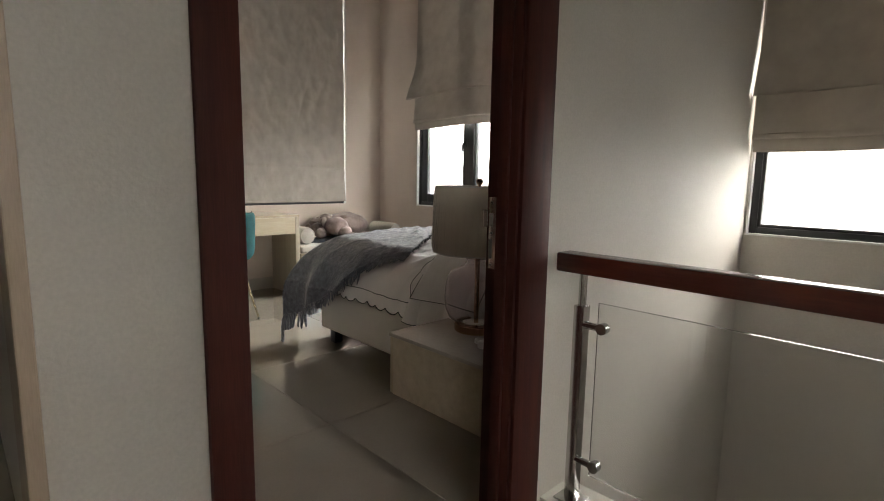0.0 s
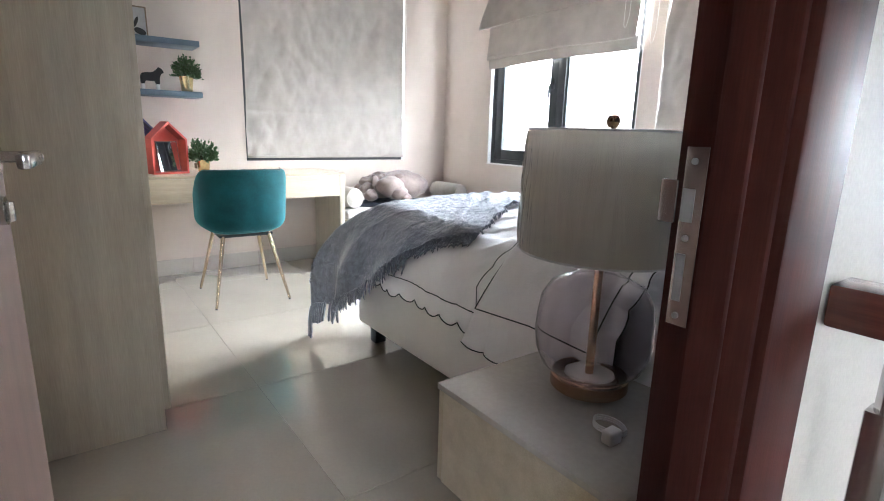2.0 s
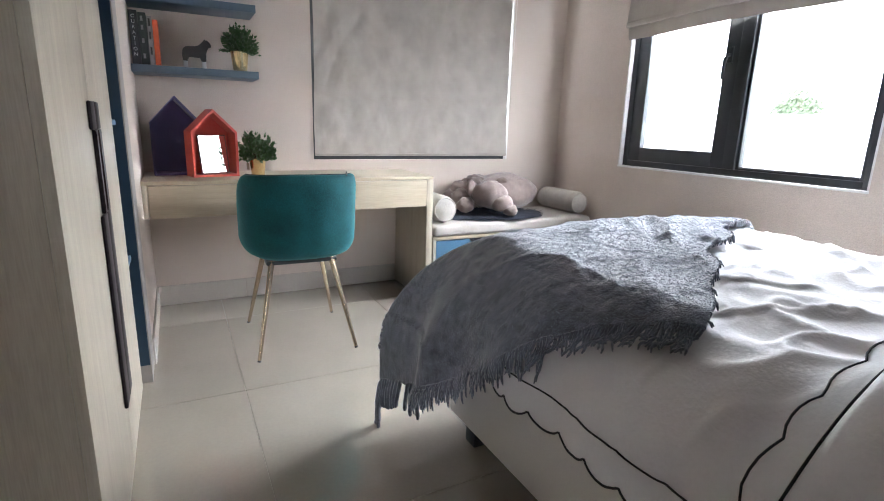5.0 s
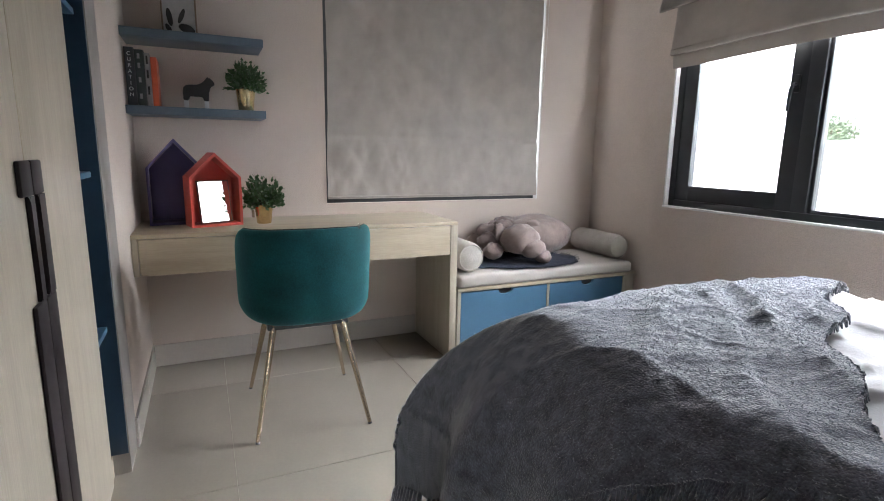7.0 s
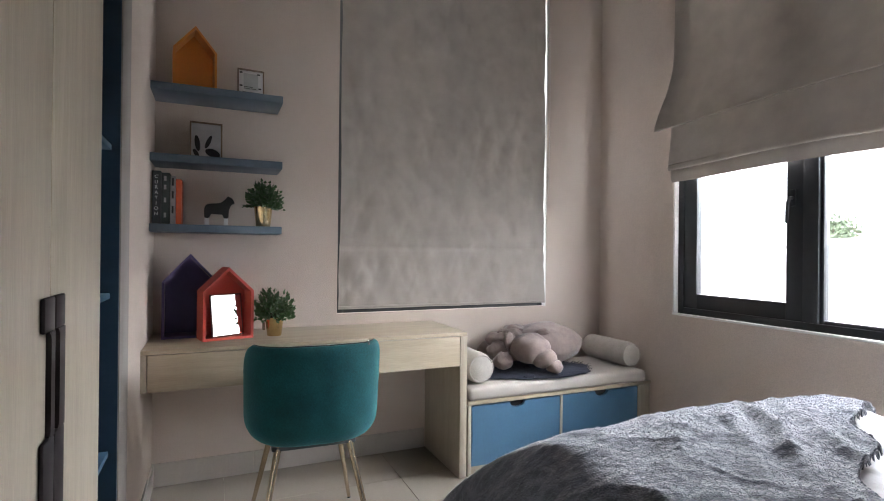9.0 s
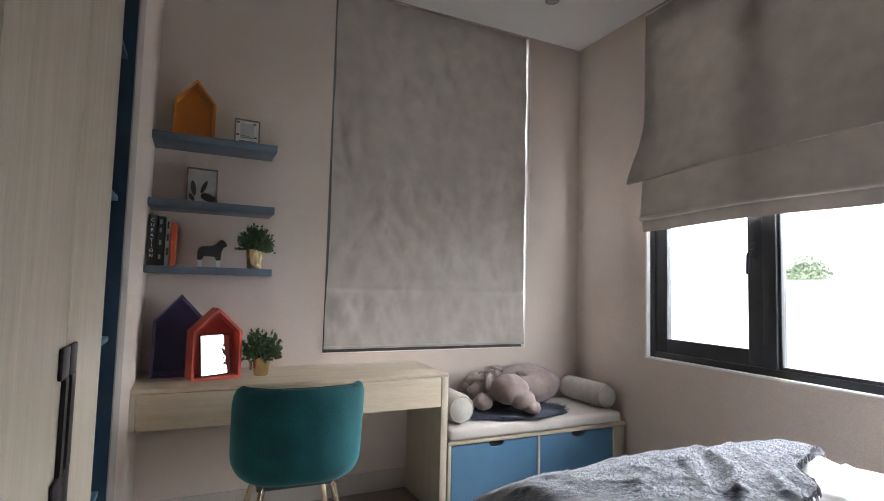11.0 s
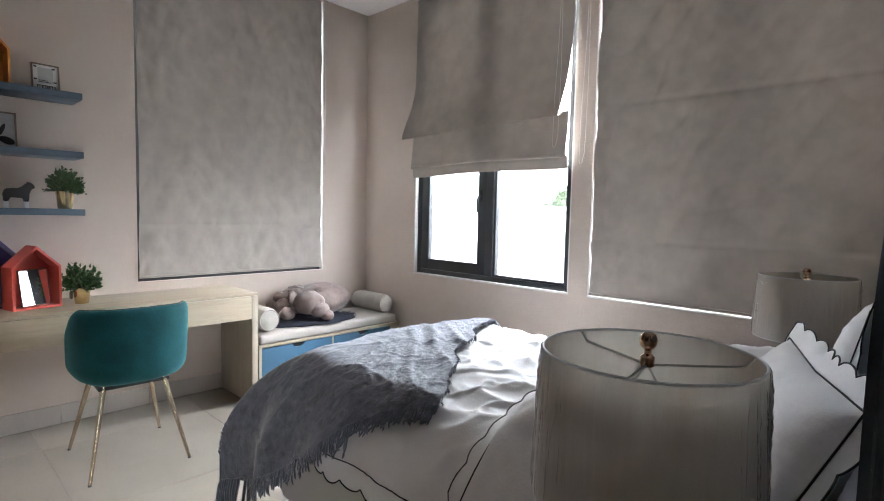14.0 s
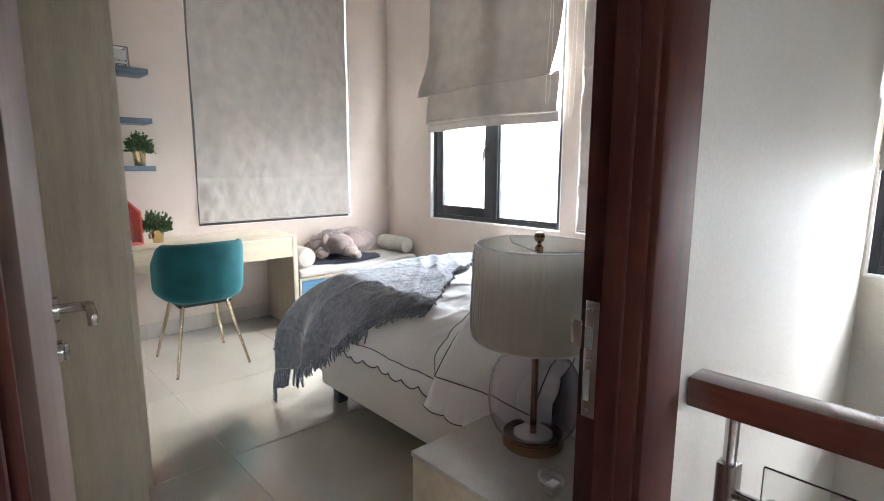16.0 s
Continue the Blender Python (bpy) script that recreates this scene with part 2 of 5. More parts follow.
M_TEAL = material("teal_velvet", (0.004, 0.048, 0.053), 0.75, second=(0.007, 0.076, 0.081), scale=9, fine=0.22, bump=0.2, bump_scale=160, sheen=0.32, spec=0.2)
M_TEAL.node_tree.nodes["Principled BSDF"].inputs["Sheen Tint"].default_value = (0.25, 0.75, 0.75, 1)
M_SHELF = material("slate_blue_lacquer", (0.095, 0.135, 0.175), 0.42, second=(0.085, 0.12, 0.155), scale=6, fine=0.05)
M_DRAWER = material("denim_blue_laminate", (0.055, 0.135, 0.215), 0.45, second=(0.05, 0.12, 0.195), scale=5, fine=0.05)
M_NAVYBACK = material("dark_blue_back_panel", (0.022, 0.050, 0.085), 0.5, scale=6, fine=0.05)
M_BLIND = blind_material("grey_blind_cloth", (0.462, 0.418, 0.372), 0.09)
M_BLIND_HALL = blind_material("beige_blind_cloth", (0.44, 0.39, 0.335), 0.11)
M_CORD = material("white_cord", (0.72, 0.70, 0.67), 0.7, scale=60, fine=0.1)
M_LINEN = material("white_cotton", (0.76, 0.74, 0.73), 0.85, second=(0.72, 0.70, 0.695), scale=7, fine=0.02, bump=0.22, bump_scale=130, sheen=0.15, spec=0.2)
M_PIPING = material("black_piping", (0.012, 0.013, 0.018), 0.7, scale=80, fine=0.2)
M_BEDFRAME = material("ivory_leatherette", (0.64, 0.61, 0.565), 0.48, second=(0.60, 0.57, 0.53), scale=4, fine=0.03, bump=0.12, bump_scale=220)
M_THROW = material("slate_chenille", (0.078, 0.086, 0.110), 0.85, second=(0.178, 0.194, 0.235), scale=38, fine=0.5, bump=0.8, bump_scale=240, sheen=1.0, spec=0.25)
# Grey-blue pile, its colour paled to put window light on the throw's top.
M_NAP_LIT = material("lit_slate_pile", (0.46, 0.49, 0.56), 0.6, second=(0.24, 0.26, 0.31), scale=60, fine=0.5, sheen=1.0, spec=0.6)
M_HEADBOARD = material("slate_blue_upholstery", (0.085, 0.11, 0.14), 0.9, second=(0.075, 0.097, 0.125), scale=10, fine=0.12, bump=0.3, bump_scale=300, sheen=0.2)
M_CUSHION = material("oatmeal_cushion", (0.43, 0.39, 0.345), 0.9, second=(0.39, 0.355, 0.315), scale=8, fine=0.05, bump=0.3, bump_scale=260)
M_BOLSTER = material("cream_boucle", (0.47, 0.435, 0.385), 0.95, second=(0.41, 0.38, 0.335), scale=24, fine=0.12, bump=0.8, bump_scale=170)
M_PLUSH = material("dusty_pink_plush", (0.245, 0.187, 0.165), 0.95, second=(0.165, 0.124, 0.110), scale=18, fine=0.14, bump=0.7, bump_scale=160, sheen=0.25)
M_NAVYRUG = material("navy_fur", (0.010, 0.013, 0.026), 0.95, second=(0.018, 0.022, 0.038), scale=30, fine=0.4, bump=1.0, bump_scale=140, sheen=0.04)
# Linen whose upright pale streaks paint in glints of the clear wrap.
M_SHADE = material("linen_lampshade_glints", (0.70, 0.635, 0.545), 0.8, second=(0.63, 0.565, 0.48), scale=1.0, stretch=(70, 70, 5), fine=0.06, bump=0.2, bump_scale=300)
for m_cloth, share in ((M_SHADE, 0.32),):
    nt = m_cloth.node_tree
    pass_on = nt.nodes.new("ShaderNodeBsdfTranslucent")
    pass_on.inputs["Color"].default_value = (0.66, 0.61, 0.53, 1)
    both = nt.nodes.new("ShaderNodeMixShader")
    both.inputs["Fac"].default_value = share
    nt.links.new(nt.nodes["Principled BSDF"].outputs["BSDF"], both.inputs[1])
    nt.links.new(pass_on.outputs["BSDF"], both.inputs[2])
    nt.links.new(both.outputs["Shader"], nt.nodes["Material Output"].inputs["Surface"])
M_SMOKE = glass_material("smoked_mauve_glass", (0.90, 0.862, 0.895), 0.0, 1.25)
M_PANE = glass_material("window_pane", (0.97, 0.98, 0.98), 0.0, 1.45)
M_GUARD = glass_material("balustrade_glass", (0.98, 0.99, 0.985), 0.0, 1.5)
M_SILVER = material("satin_silver_plate", (0.88, 0.86, 0.83), 0.45, metal=1.0, scale=20, fine=0.03)
M_NSTOP = material("stone_top", (0.46, 0.42, 0.375), 0.25, second=(0.42, 0.38, 0.34), scale=6, fine=0.05)
M_MARBLE = material("cream_stone_kerb", (0.66, 0.62, 0.55), 0.2, second=(0.6, 0.56, 0.5), scale=5, fine=0.04)
M_ORANGE = material("orange_lacquer", (0.62, 0.235, 0.030), 0.5, second=(0.58, 0.21, 0.028), scale=8, fine=0.04)
M_CORAL = material("coral_red_lacquer", (0.56, 0.085, 0.060), 0.5, second=(0.52, 0.078, 0.055), scale=8, fine=0.04)
M_PURPLE = material("violet_lacquer", (0.105, 0.085, 0.215), 0.5, second=(0.09, 0.075, 0.19), scale=8, fine=0.04)
M_LEAF = material("boxwood_leaf", (0.028, 0.072, 0.022), 0.5, second=(0.060, 0.120, 0.034), scale=40, fine=0.2)
M_BLOSSOM = material("pale_leaf_tip", (0.32, 0.38, 0.26), 0.6, scale=30)
M_SOIL = material("brown_moss", (0.05, 0.035, 0.022), 0.95, scale=50, fine=0.3, bump=0.6)
M_HORSE = material("black_painted_wood", (0.016, 0.014, 0.014), 0.55, scale=14, fine=0.2)
M_WHITE = material("white_print", (0.76, 0.75, 0.73), 0.6, scale=12, fine=0.03)
M_PAPER = material("grey_print_paper", (0.50, 0.49, 0.48), 0.6, second=(0.34, 0.33, 0.325), scale=9, fine=0.05)
M_INK = material("black_ink", (0.015, 0.014, 0.014), 0.6, scale=20, fine=0.1)
M_FRAMEWOOD = material("thin_walnut_frame", (0.22, 0.155, 0.105), 0.45, second=(0.17, 0.12, 0.08), scale=10, stretch=(6, 6, 1), fine=0.12)
M_MIRROR = material("mirror_glass", (0.92, 0.92, 0.92), 0.02, metal=1.0, scale=3)
M_BOOK_DARK = material("charcoal_book_cloth", (0.026, 0.027, 0.030), 0.6, scale=16, fine=0.15)
M_BOOK_GREEN = material("dark_green_book_cloth", (0.024, 0.034, 0.032), 0.6, scale=16, fine=0.15)
M_BOOK_GREY = material("grey_book_jacket", (0.36, 0.35, 0.34), 0.5, second=(0.22, 0.21, 0.21), scale=40, fine=0.1)
M_BOOK_RED = material("vermilion_book_jacket", (0.60, 0.10, 0.035), 0.5, scale=16, fine=0.08)
M_PAGES = material("book_pages", (0.66, 0.62, 0.53), 0.9, scale=60, stretch=(1, 30, 1), fine=0.1)
M_WHITEPLASTIC = material("white_plastic", (0.72, 0.71, 0.69), 0.4, scale=10)
M_LAMPRING = material("grey_lamp_ring", (0.30, 0.29, 0.28), 0.4, scale=20)
M_GROUND = material("pale_dry_ground", (0.42, 0.41, 0.38), 0.95, second=(0.34, 0.34, 0.30), scale=0.3, fine=0.2, bump_scale=4)
M_CROWN = material("garden_leaf", (0.075, 0.10, 0.055), 0.6, second=(0.11, 0.135, 0.08), scale=6, fine=0.2)
M_BARK = material("grey_bark", (0.12, 0.09, 0.065), 0.9, scale=12, fine=0.3, bump=0.8)
M_RENDER = material("white_render", (0.66, 0.65, 0.62), 0.8, scale=1.5, fine=0.05)
M_ROOFTILE = material("faded_roof_tile", (0.44, 0.27, 0.21), 0.8, scale=3, fine=0.15)

# ---- the place in numbers ----
WX, NY, CEIL = -4.70, 3.74, 3.04        # west wall face, north wall face, ceiling
EX0, EX1 = -0.915, -0.81                 # bedroom and hall faces of the wall with the door
SY = 0.34                               # south wall face behind the wardrobe
NICHE = 0.965                           # face of the short wall beside the desk
DY0, DY1, DH = 0.512, 1.325, 2.10        # door opening
WIN_A = (1.876, 3.285, 0.822, 3.03)     # west window: y, y, z, z
WIN_B = (-4.06, -2.62, 0.82, 3.03)      # north windows: x, x, z, z
WIN_C = (-2.485, -1.06, 0.82, 3.03)
NYH = 3.42                               # north face of the stairwell
WIN_D = (-0.800, 0.70, 0.825, 2.75)     # stair window
WIN_FILL = (-0.45, 0.35, 1.00, 2.20)       # hall window, east, added out of view to let in fill light


def wall_pieces(bm, along, t0, t1, a0, a1, z0, z1, openings):
    """A wall along x or y between a0 and a1 with rectangular openings through it."""
    def put(p, q, r, s):
        if q - p > 1e-4 and s - r > 1e-4:
            if along == "x":
                box(bm, p, q, t0, t1, r, s)
            else:
                box(bm, t0, t1, p, q, r, s)
    cursor = a0
    for o0, o1, oz0, oz1 in sorted(openings):
        put(cursor, o0, z0, z1)
        put(o0, o1, z0, oz0)
        put(o0, o1, oz1, z1)
        cursor = o1
    put(cursor, a1, z0, z1)
    bmesh.ops.remove_doubles(bm, verts=bm.verts, dist=1e-4)
    return bm


# walls: wallpaper faces inside, cream paint in the hall
structure("wall_west", wall_pieces(bmesh.new(), "y", WX - 0.18, WX, SY - 0.10, NY, 0, CEIL, [WIN_A]), M_WALLPAPER, "rose-beige wallpapered bedroom wall with a tall window", "wall")
structure("wall_north", wall_pieces(bmesh.new(), "x", NY, NY + 0.18, WX - 0.18, EX0, 0, CEIL, [WIN_B, WIN_C]), M_WALLPAPER, "rose-beige wallpapered bedroom wall with two windows", "wall")
structure("wall_east", wall_pieces(bmesh.new(), "y", EX0, EX0 + 0.060, SY, NY, 0, CEIL, [(DY0 - 0.03, DY1 + 0.03, 0, DH + 0.03)]), M_WALLPAPER, "rose-beige wallpapered wall behind the bed", "wall")
structure("wall_hall_west", wall_pieces(bmesh.new(), "y", EX0 + 0.062, EX1, 0.193, NYH, -3.0, CEIL, [(DY0 - 0.03, DY1 + 0.03, -0.16, DH + 0.03)]), M_HALLWALL, "cream painted hall wall around the bedroom door", "wall")
structure("wall_south", boxed(WX, EX0 + 0.060, SY - 0.10, SY, 0, CEIL), M_WALLPAPER, "plain wallpapered wall behind the wardrobe", "wall")
structure("wall_niche", boxed(WX, -3.895, SY, NICHE, 0, CEIL, 0.004), M_WALLPAPER, "short wallpapered wall between wardrobe and desk", "wall")
structure("wall_stair_north", wall_pieces(bmesh.new(), "x", NYH, NYH + 0.18, EX0 + 0.062, 2.60, -3.0, CEIL, [WIN_D]), M_HALLWALL, "cream painted stairwell wall with a window", "wall")
structure("wall_stair_east", wall_pieces(bmesh.new(), "y", 2.42, 2.60, -2.4, NYH, -3.0, CEIL, [WIN_FILL]), M_HALLWALL, "cream painted hall wall", "wall")
structure("wall_hall_south", boxed(-3.4, 2.42, -2.58, -2.4, 0, CEIL), M_HALLWALL, "cream painted hall wall", "wall")
structure("wall_passage_end", boxed(-3.58, -3.4, -2.58, SY - 0.10, 0, CEIL), M_HALLWALL, "cream painted end wall of the side passage", "wall")
structure("wall_passage", boxed(-3.4, EX0 + 0.062, SY - 0.14, SY - 0.102, 0, CEIL), M_HALLWALL, "cream painted side passage wall", "wall")
structure("wall_stair_south", boxed(EX1, 2.42, 1.50, 1.55, -3.0, -0.16), M_HALLWALL, "cream painted wall below the landing", "wall")
structure("ceiling", boxed(WX - 0.18, 2.60, -2.58, NY + 0.18, CEIL, CEIL + 0.15), M_CEILING, "flat white painted ceiling", "ceiling")
trim = boxed(EX1 - 0.148, EX1 + 0.012, 0.167, 0.192, 0, CEIL - 0.002, 0.003)
structure("trim_corner", trim, material("tan_corner_trim", (0.40, 0.30, 0.22), 0.45, scale=4, stretch=(6, 6, 0.5), fine=0.08), "tan wooden trim on the wall corner", "trim")

# floors
structure("floor", boxed(WX - 0.18, EX0 + 0.060, SY - 0.10, NY + 0.18, -0.15, -0.006), M_GROUT, "glossy beige porcelain tile floor", "floor")
floor_ob = bpy.data.objects["floor"]
structure("floor_hall", boxed(-3.58, 2.60, -2.58, 1.55, -0.16, -0.0065), M_GROUT, "glossy beige porcelain tile floor of the hall", "floor")
hall_floor_ob = bpy.data.objects["floor_hall"]
structure("floor_stair_landing", boxed(EX1, 2.42, 1.55, NYH, -3.0, -2.88), M_TILE, "tiled floor at the foot of the stairwell", "floor")


# ---- windows ----
def window_unit(name, along, face, a0, a1, z0, z1, split, label, depth=0.034, sash=True, lined=True):
    """A black aluminium window set back in its opening; face is the inner wall face, depth the setback."""
    root = tagged(new(name), label=label, category="window", kind="structure")
    sign = -1 if along == "y" else 1

    def put(p, q, r, s, d0, d1, bev=0.003):
        lo, hi = face + sign * d0, face + sign * d1
        return boxed(p, q, lo, hi, r, s, bev) if along == "x" else boxed(lo, hi, p, q, r, s, bev)
    d0, d1 = depth, depth + 0.06
    w = 0.045
    frame_bm = [put(a0, a0 + w, z0, z1, d0, d1), put(a1 - w, a1, z0, z1, d0, d1), put(a0 + w, a1 - w, z0, z0 + w, d0, d1), put(a0 + w, a1 - w, z1 - w, z1, d0, d1)]
    for bm, nm in zip(frame_bm, ("frame_jamb", "frame_jamb", "frame_sill", "frame_head")):
        part(nm, bm, M_BLACKFRAME, root)
    part("mullion", put(split - 0.035, split + 0.035, z0 + w, z1 - w, d0 - 0.004, d1), M_BLACKFRAME, root)
    panes = [(a0 + w, split - 0.035), (split + 0.035, a1 - w)]
    for k, (p, q) in enumerate(panes):
        s = 0.085 if (k == 0 and sash) else 0.018
        for bm in (put(p, p + s, z0 + w, z1 - w, d0 + 0.008, d1 - 0.008), put(q - s, q, z0 + w, z1 - w, d0 + 0.008, d1 - 0.008),
                   put(p + s, q - s, z0 + w, z0 + w + s, d0 + 0.008, d1 - 0.008), put(p + s, q - s, z1 - w - s, z1 - w, d0 + 0.008, d1 - 0.008)):
            part("sash_bar", bm, M_BLACKFRAME, root)
        pane = part("pane", put(p + s - 0.004, q - s + 0.004, z0 + w + s - 0.004, z1 - w - s + 0.004, d0 + 0.027, d0 + 0.033, 0), M_PANE, root, smooth=0)
        pane.visible_shadow = False
    # white lining of the opening
    t = 0.010
    if not lined:
        part("lining", put(a1 - t, a1 + 0.001, z0, z1, 0.002, depth - 0.001, 0), M_REVEAL, root, "white painted reveal")
        return root
    for nm, bm in (("lining", put(a0 - 0.001, a0 + t, z0 + t, z1, 0.002, depth - 0.001, 0)), ("lining", put(a1 - t, a1 + 0.001, z0 + t, z1, 0.002, depth - 0.001, 0)),
                   ("sill_board", put(a0 - 0.001, a1 + 0.001, z0 - 0.001, z0 + t, -0.004, depth - 0.001, 0.002))):
        part(nm, bm, M_REVEAL, root, "white painted reveal")
    return root


win_a = window_unit("window_1", "y", WX, *WIN_A, 2.58, "black framed window behind a lowered roman blind", sash=False, lined=False)
win_b = window_unit("window_2", "x", NY, *WIN_B, -3.30, "black framed casement window below a half raised blind")
win_c = window_unit("window_3", "x", NY, *WIN_C, -1.78, "black framed window behind a lowered roman blind", sash=False)
win_d = window_unit("window_4", "x", NYH, *WIN_D, 0.05, "black framed stair window below a half raised blind", sash=False)
# unseen window, added so that fill light reaches the doorway
window_unit("window_5_added", "y", 2.42, *WIN_FILL, -0.05, "black framed hall window", depth=-0.10, sash=False)
# casement handle on the north window
lever = tube([(-3.385, NY + 0.040, 1.455), (-3.385, NY + 0.012, 1.452), (-3.386, NY - 0.002, 1.430), (-3.390, NY - 0.004, 1.330)], [0.009, 0.009, 0.010, 0.007])
box(lever, -3.398, -3.372, NY + 0.030, NY + 0.042, 1.415, 1.495, 0.003)
part("window_handle", lever, M_BLACKFRAME, win_b, "black casement handle")


# ---- roman blinds ----
def cloth_noise(a, z, seed, amount):
    crease = abs(noise.noise(Vector((a * 3.1 + seed, z * 1.9, seed)))) ** 0.7
    fine = noise.noise(Vector((a * 10.0 + seed, z * 5.0, seed * 1.7)))
    diag = noise.noise(Vector(((a + z * 0.6) * 6.5, (a - z * 0.6) * 3.3, seed * 3.1)))
    cross = noise.noise(Vector(((a - z * 0.5) * 7.5, (a + z * 0.5) * 3.0, seed * 5.3)))
    tiny = noise.noise(Vector((a * 26 + seed, z * 17, seed)))
    small = abs(noise.noise(Vector(((a + z * 0.45) * 15.0, (a - z * 0.45) * 9.0, seed * 2.3)))) + abs(noise.noise(Vector(((a - z * 0.5) * 17.0, (a + z * 0.4) * 8.0, seed * 4.1))))
    return amount * (0.8 * crease + 0.5 * fine + 0.85 * abs(diag) * (0.4 + 1.2 * crease) + 0.8 * abs(cross) * (1.3 - crease) + 0.16 * small * (0.3 + 1.5 * abs(fine)) + 0.12 * tiny)


def flat_blind(name, along, face, a0, a1, z0, z1, folds, seed, label, mat, amount=0.016):
    root = thing(name, (face, a0, z0) if along == "y" else (a0, face, z0), label, "roman blind", "roman blinds")
    sign = 1 if along == "y" else -1
    width, height = a1 - a0, z1 - z0

    def fn(u, v):
        a, z = u * width, v * height
        soft = min(1.0, (1 - v) * 6 + 0.1)
        out = 0.008 + soft * cloth_noise(a, z, seed, amount)
        for f in folds:
            d = (z + z0 - f)
            out += -0.007 * math.exp(-(d / 0.012) ** 2) + (0.006 * math.exp(-((d + 0.05) / 0.05) ** 2))
        sway = 0.010 * noise.noise(Vector((z * 2.0, seed, 0))) * (1 if u > 0.5 else -1) * abs(2 * u - 1)
        if along == "y":
            return (sign * out, a + sway, z)
        return (a + sway, sign * out, z)
    part("cloth", sheet(fn, 120, 180, 0.002), mat, root, smooth=80)
    bar = tube([(fn(u / 20, 0.004)[0], fn(u / 20, 0.004)[1], 0.012) for u in range(21)], 0.006, 6)
    part("bottom_bar", bar, mat, root)
    head = boxed(-0.02, 0.006, 0, width, height - 0.03, height - 0.002, 0.003) if along == "y" else boxed(0, width, -0.006, 0.02, height - 0.03, height - 0.002, 0.003)
    part("head_rail", head, M_WHITEPLASTIC, root)
    return root


blind_a = flat_blind("roman_blind", "y", WX - 0.005, WIN_A[0] + 0.010, WIN_A[1] - 0.034, 0.847, 3.022, (1.20,), 1.3, "grey roman blind, fully lowered, creased cloth", M_BLIND, 0.020)
blind_c = flat_blind("roman_blind", "x", NY + 0.004, WIN_C[0] + 0.022, WIN_C[1] - 0.012, 0.838, 3.022, (1.18, 1.97), 7.9, "grey roman blind, fully lowered beside the bed", M_BLIND, 0.023)


def raised_blind(name, a0, a1, face, z_top, z_fold, z_bottom, seed, label, mat, flare_out=1.0):
    """A roman blind drawn half up: one cloth that bellies out, turns back under and hangs in two short folds."""
    root = thing(name, (a0, face, z_bottom), label, "roman blind", "roman blinds")
    width, h, f = a1 - a0, z_top - z_bottom, z_fold - z_bottom

    def along_cloth(knots, v):
        k = v * (len(knots) - 1)
        i = min(int(k), len(knots) - 2)
        t = k - i
        p0, p1, p2, p3 = knots[max(i - 1, 0)], knots[i], knots[i + 1], knots[min(i + 2, len(knots) - 1)]
        return [0.5 * (2 * b + (c - a) * t + (2 * a - 5 * b + 4 * c - d) * t * t + (3 * b - a - 3 * c + d) * t ** 3) for a, b, c, d in zip(p0, p1, p2, p3)]
    upper = [(0.008, h), (0.009, h * 0.85), (0.012, h * 0.72), (0.020, f + (h - f) * 0.42), (0.045, f + (h - f) * 0.24), (0.082, f + (h - f) * 0.09), (0.102, f + 0.012), (0.098, f - 0.002), (0.070, f + 0.010), (0.036, f + 0.030)]
    lower = [(0.034, f + 0.034), (0.036, f - 0.03), (0.044, f * 0.60), (0.054, f * 0.36), (0.058, 0.078), (0.050, 0.070), (0.036, 0.082), (0.030, 0.080), (0.031, 0.050), (0.027, 0.020), (0.022, 0.0)]

    def make(knots, flare):
        def fn(u, v):
            out, z = along_cloth(knots, v)
            out += cloth_noise(u * width, z + seed, seed, 0.006)
            spread = max(0.0, out - 0.03) * flare
            x = u * width - spread * 0.85 * (1 - u) - min(1.0, max(0.0, (v - 0.30) / 0.38)) ** 1.5 * 0.040 * flare * u
            return (x, -out, z + 0.030 * (u - 0.5) * (1 if z > 0.1 else 0.5) + 0.006 * math.sin(u * 7 + seed))
        return fn
    part("upper_panel", sheet(make(upper, flare_out), 60, 80, 0.003), mat, root, smooth=80)
    part("lower_panel", sheet(make(lower, 0.0), 60, 60, 0.003), mat, root, smooth=80)
    part("head_rail", boxed(0, width, -0.008, 0.02, h - 0.03, h, 0.003), M_WHITEPLASTIC, root)
    return root


raised_blind("roman_blind", WIN_B[0] + 0.012, WIN_B[1] - 0.022, NY + 0.004, 3.022, 1.93, 1.615, 4.4, "grey roman blind, half raised in soft folds", M_BLIND)
raised_blind("roman_blind", WIN_D[0] + 0.006, WIN_D[1] - 0.012, NYH + 0.004, 2.74, 1.60, 1.295, 9.2, "beige roman blind, half raised over the stairs", M_BLIND_HALL, 0.0)


def cord_loop(x, y, z_top, z_low, along, seed):
    pts = []
    w = 0.011
    n = 26
    for k in range(n + 1):
        f = k / n
        pts.append((0.012 * math.sin(f * 5), z_top + (z_low - z_top) * f))
    loop = pts + [(0.012 * math.sin(5) + w * (1 - math.cos(a)) , z_low - 0.02 * math.sin(a)) for a in (0.6, 1.2, 1.9, 2.5, 3.1)] + [(w * 2 + 0.008 * math.sin(f * 4), z_low + (z_top - z_low) * f) for f in [i / n for i in range(1, n + 1)]]
    if along == "y":
        world_pts = [(x, y + a, z) for a, z in loop]
    else:
        world_pts = [(x + a, y, z) for a, z in loop]
    return solo("blind_cord", tube(world_pts, 0.0016, 6), M_CORD, "thin white pull cord hanging beside a blind", "cord", "blind cords")


cord_loop(WX + 0.055, 3.235, 3.0, 1.52, "y", 1)
cord_loop(-2.555, NY - 0.025, 3.0, 1.66, "x", 2)
cord_loop(-2.70, NY - 0.10, 3.0, 1.76, "x", 3)
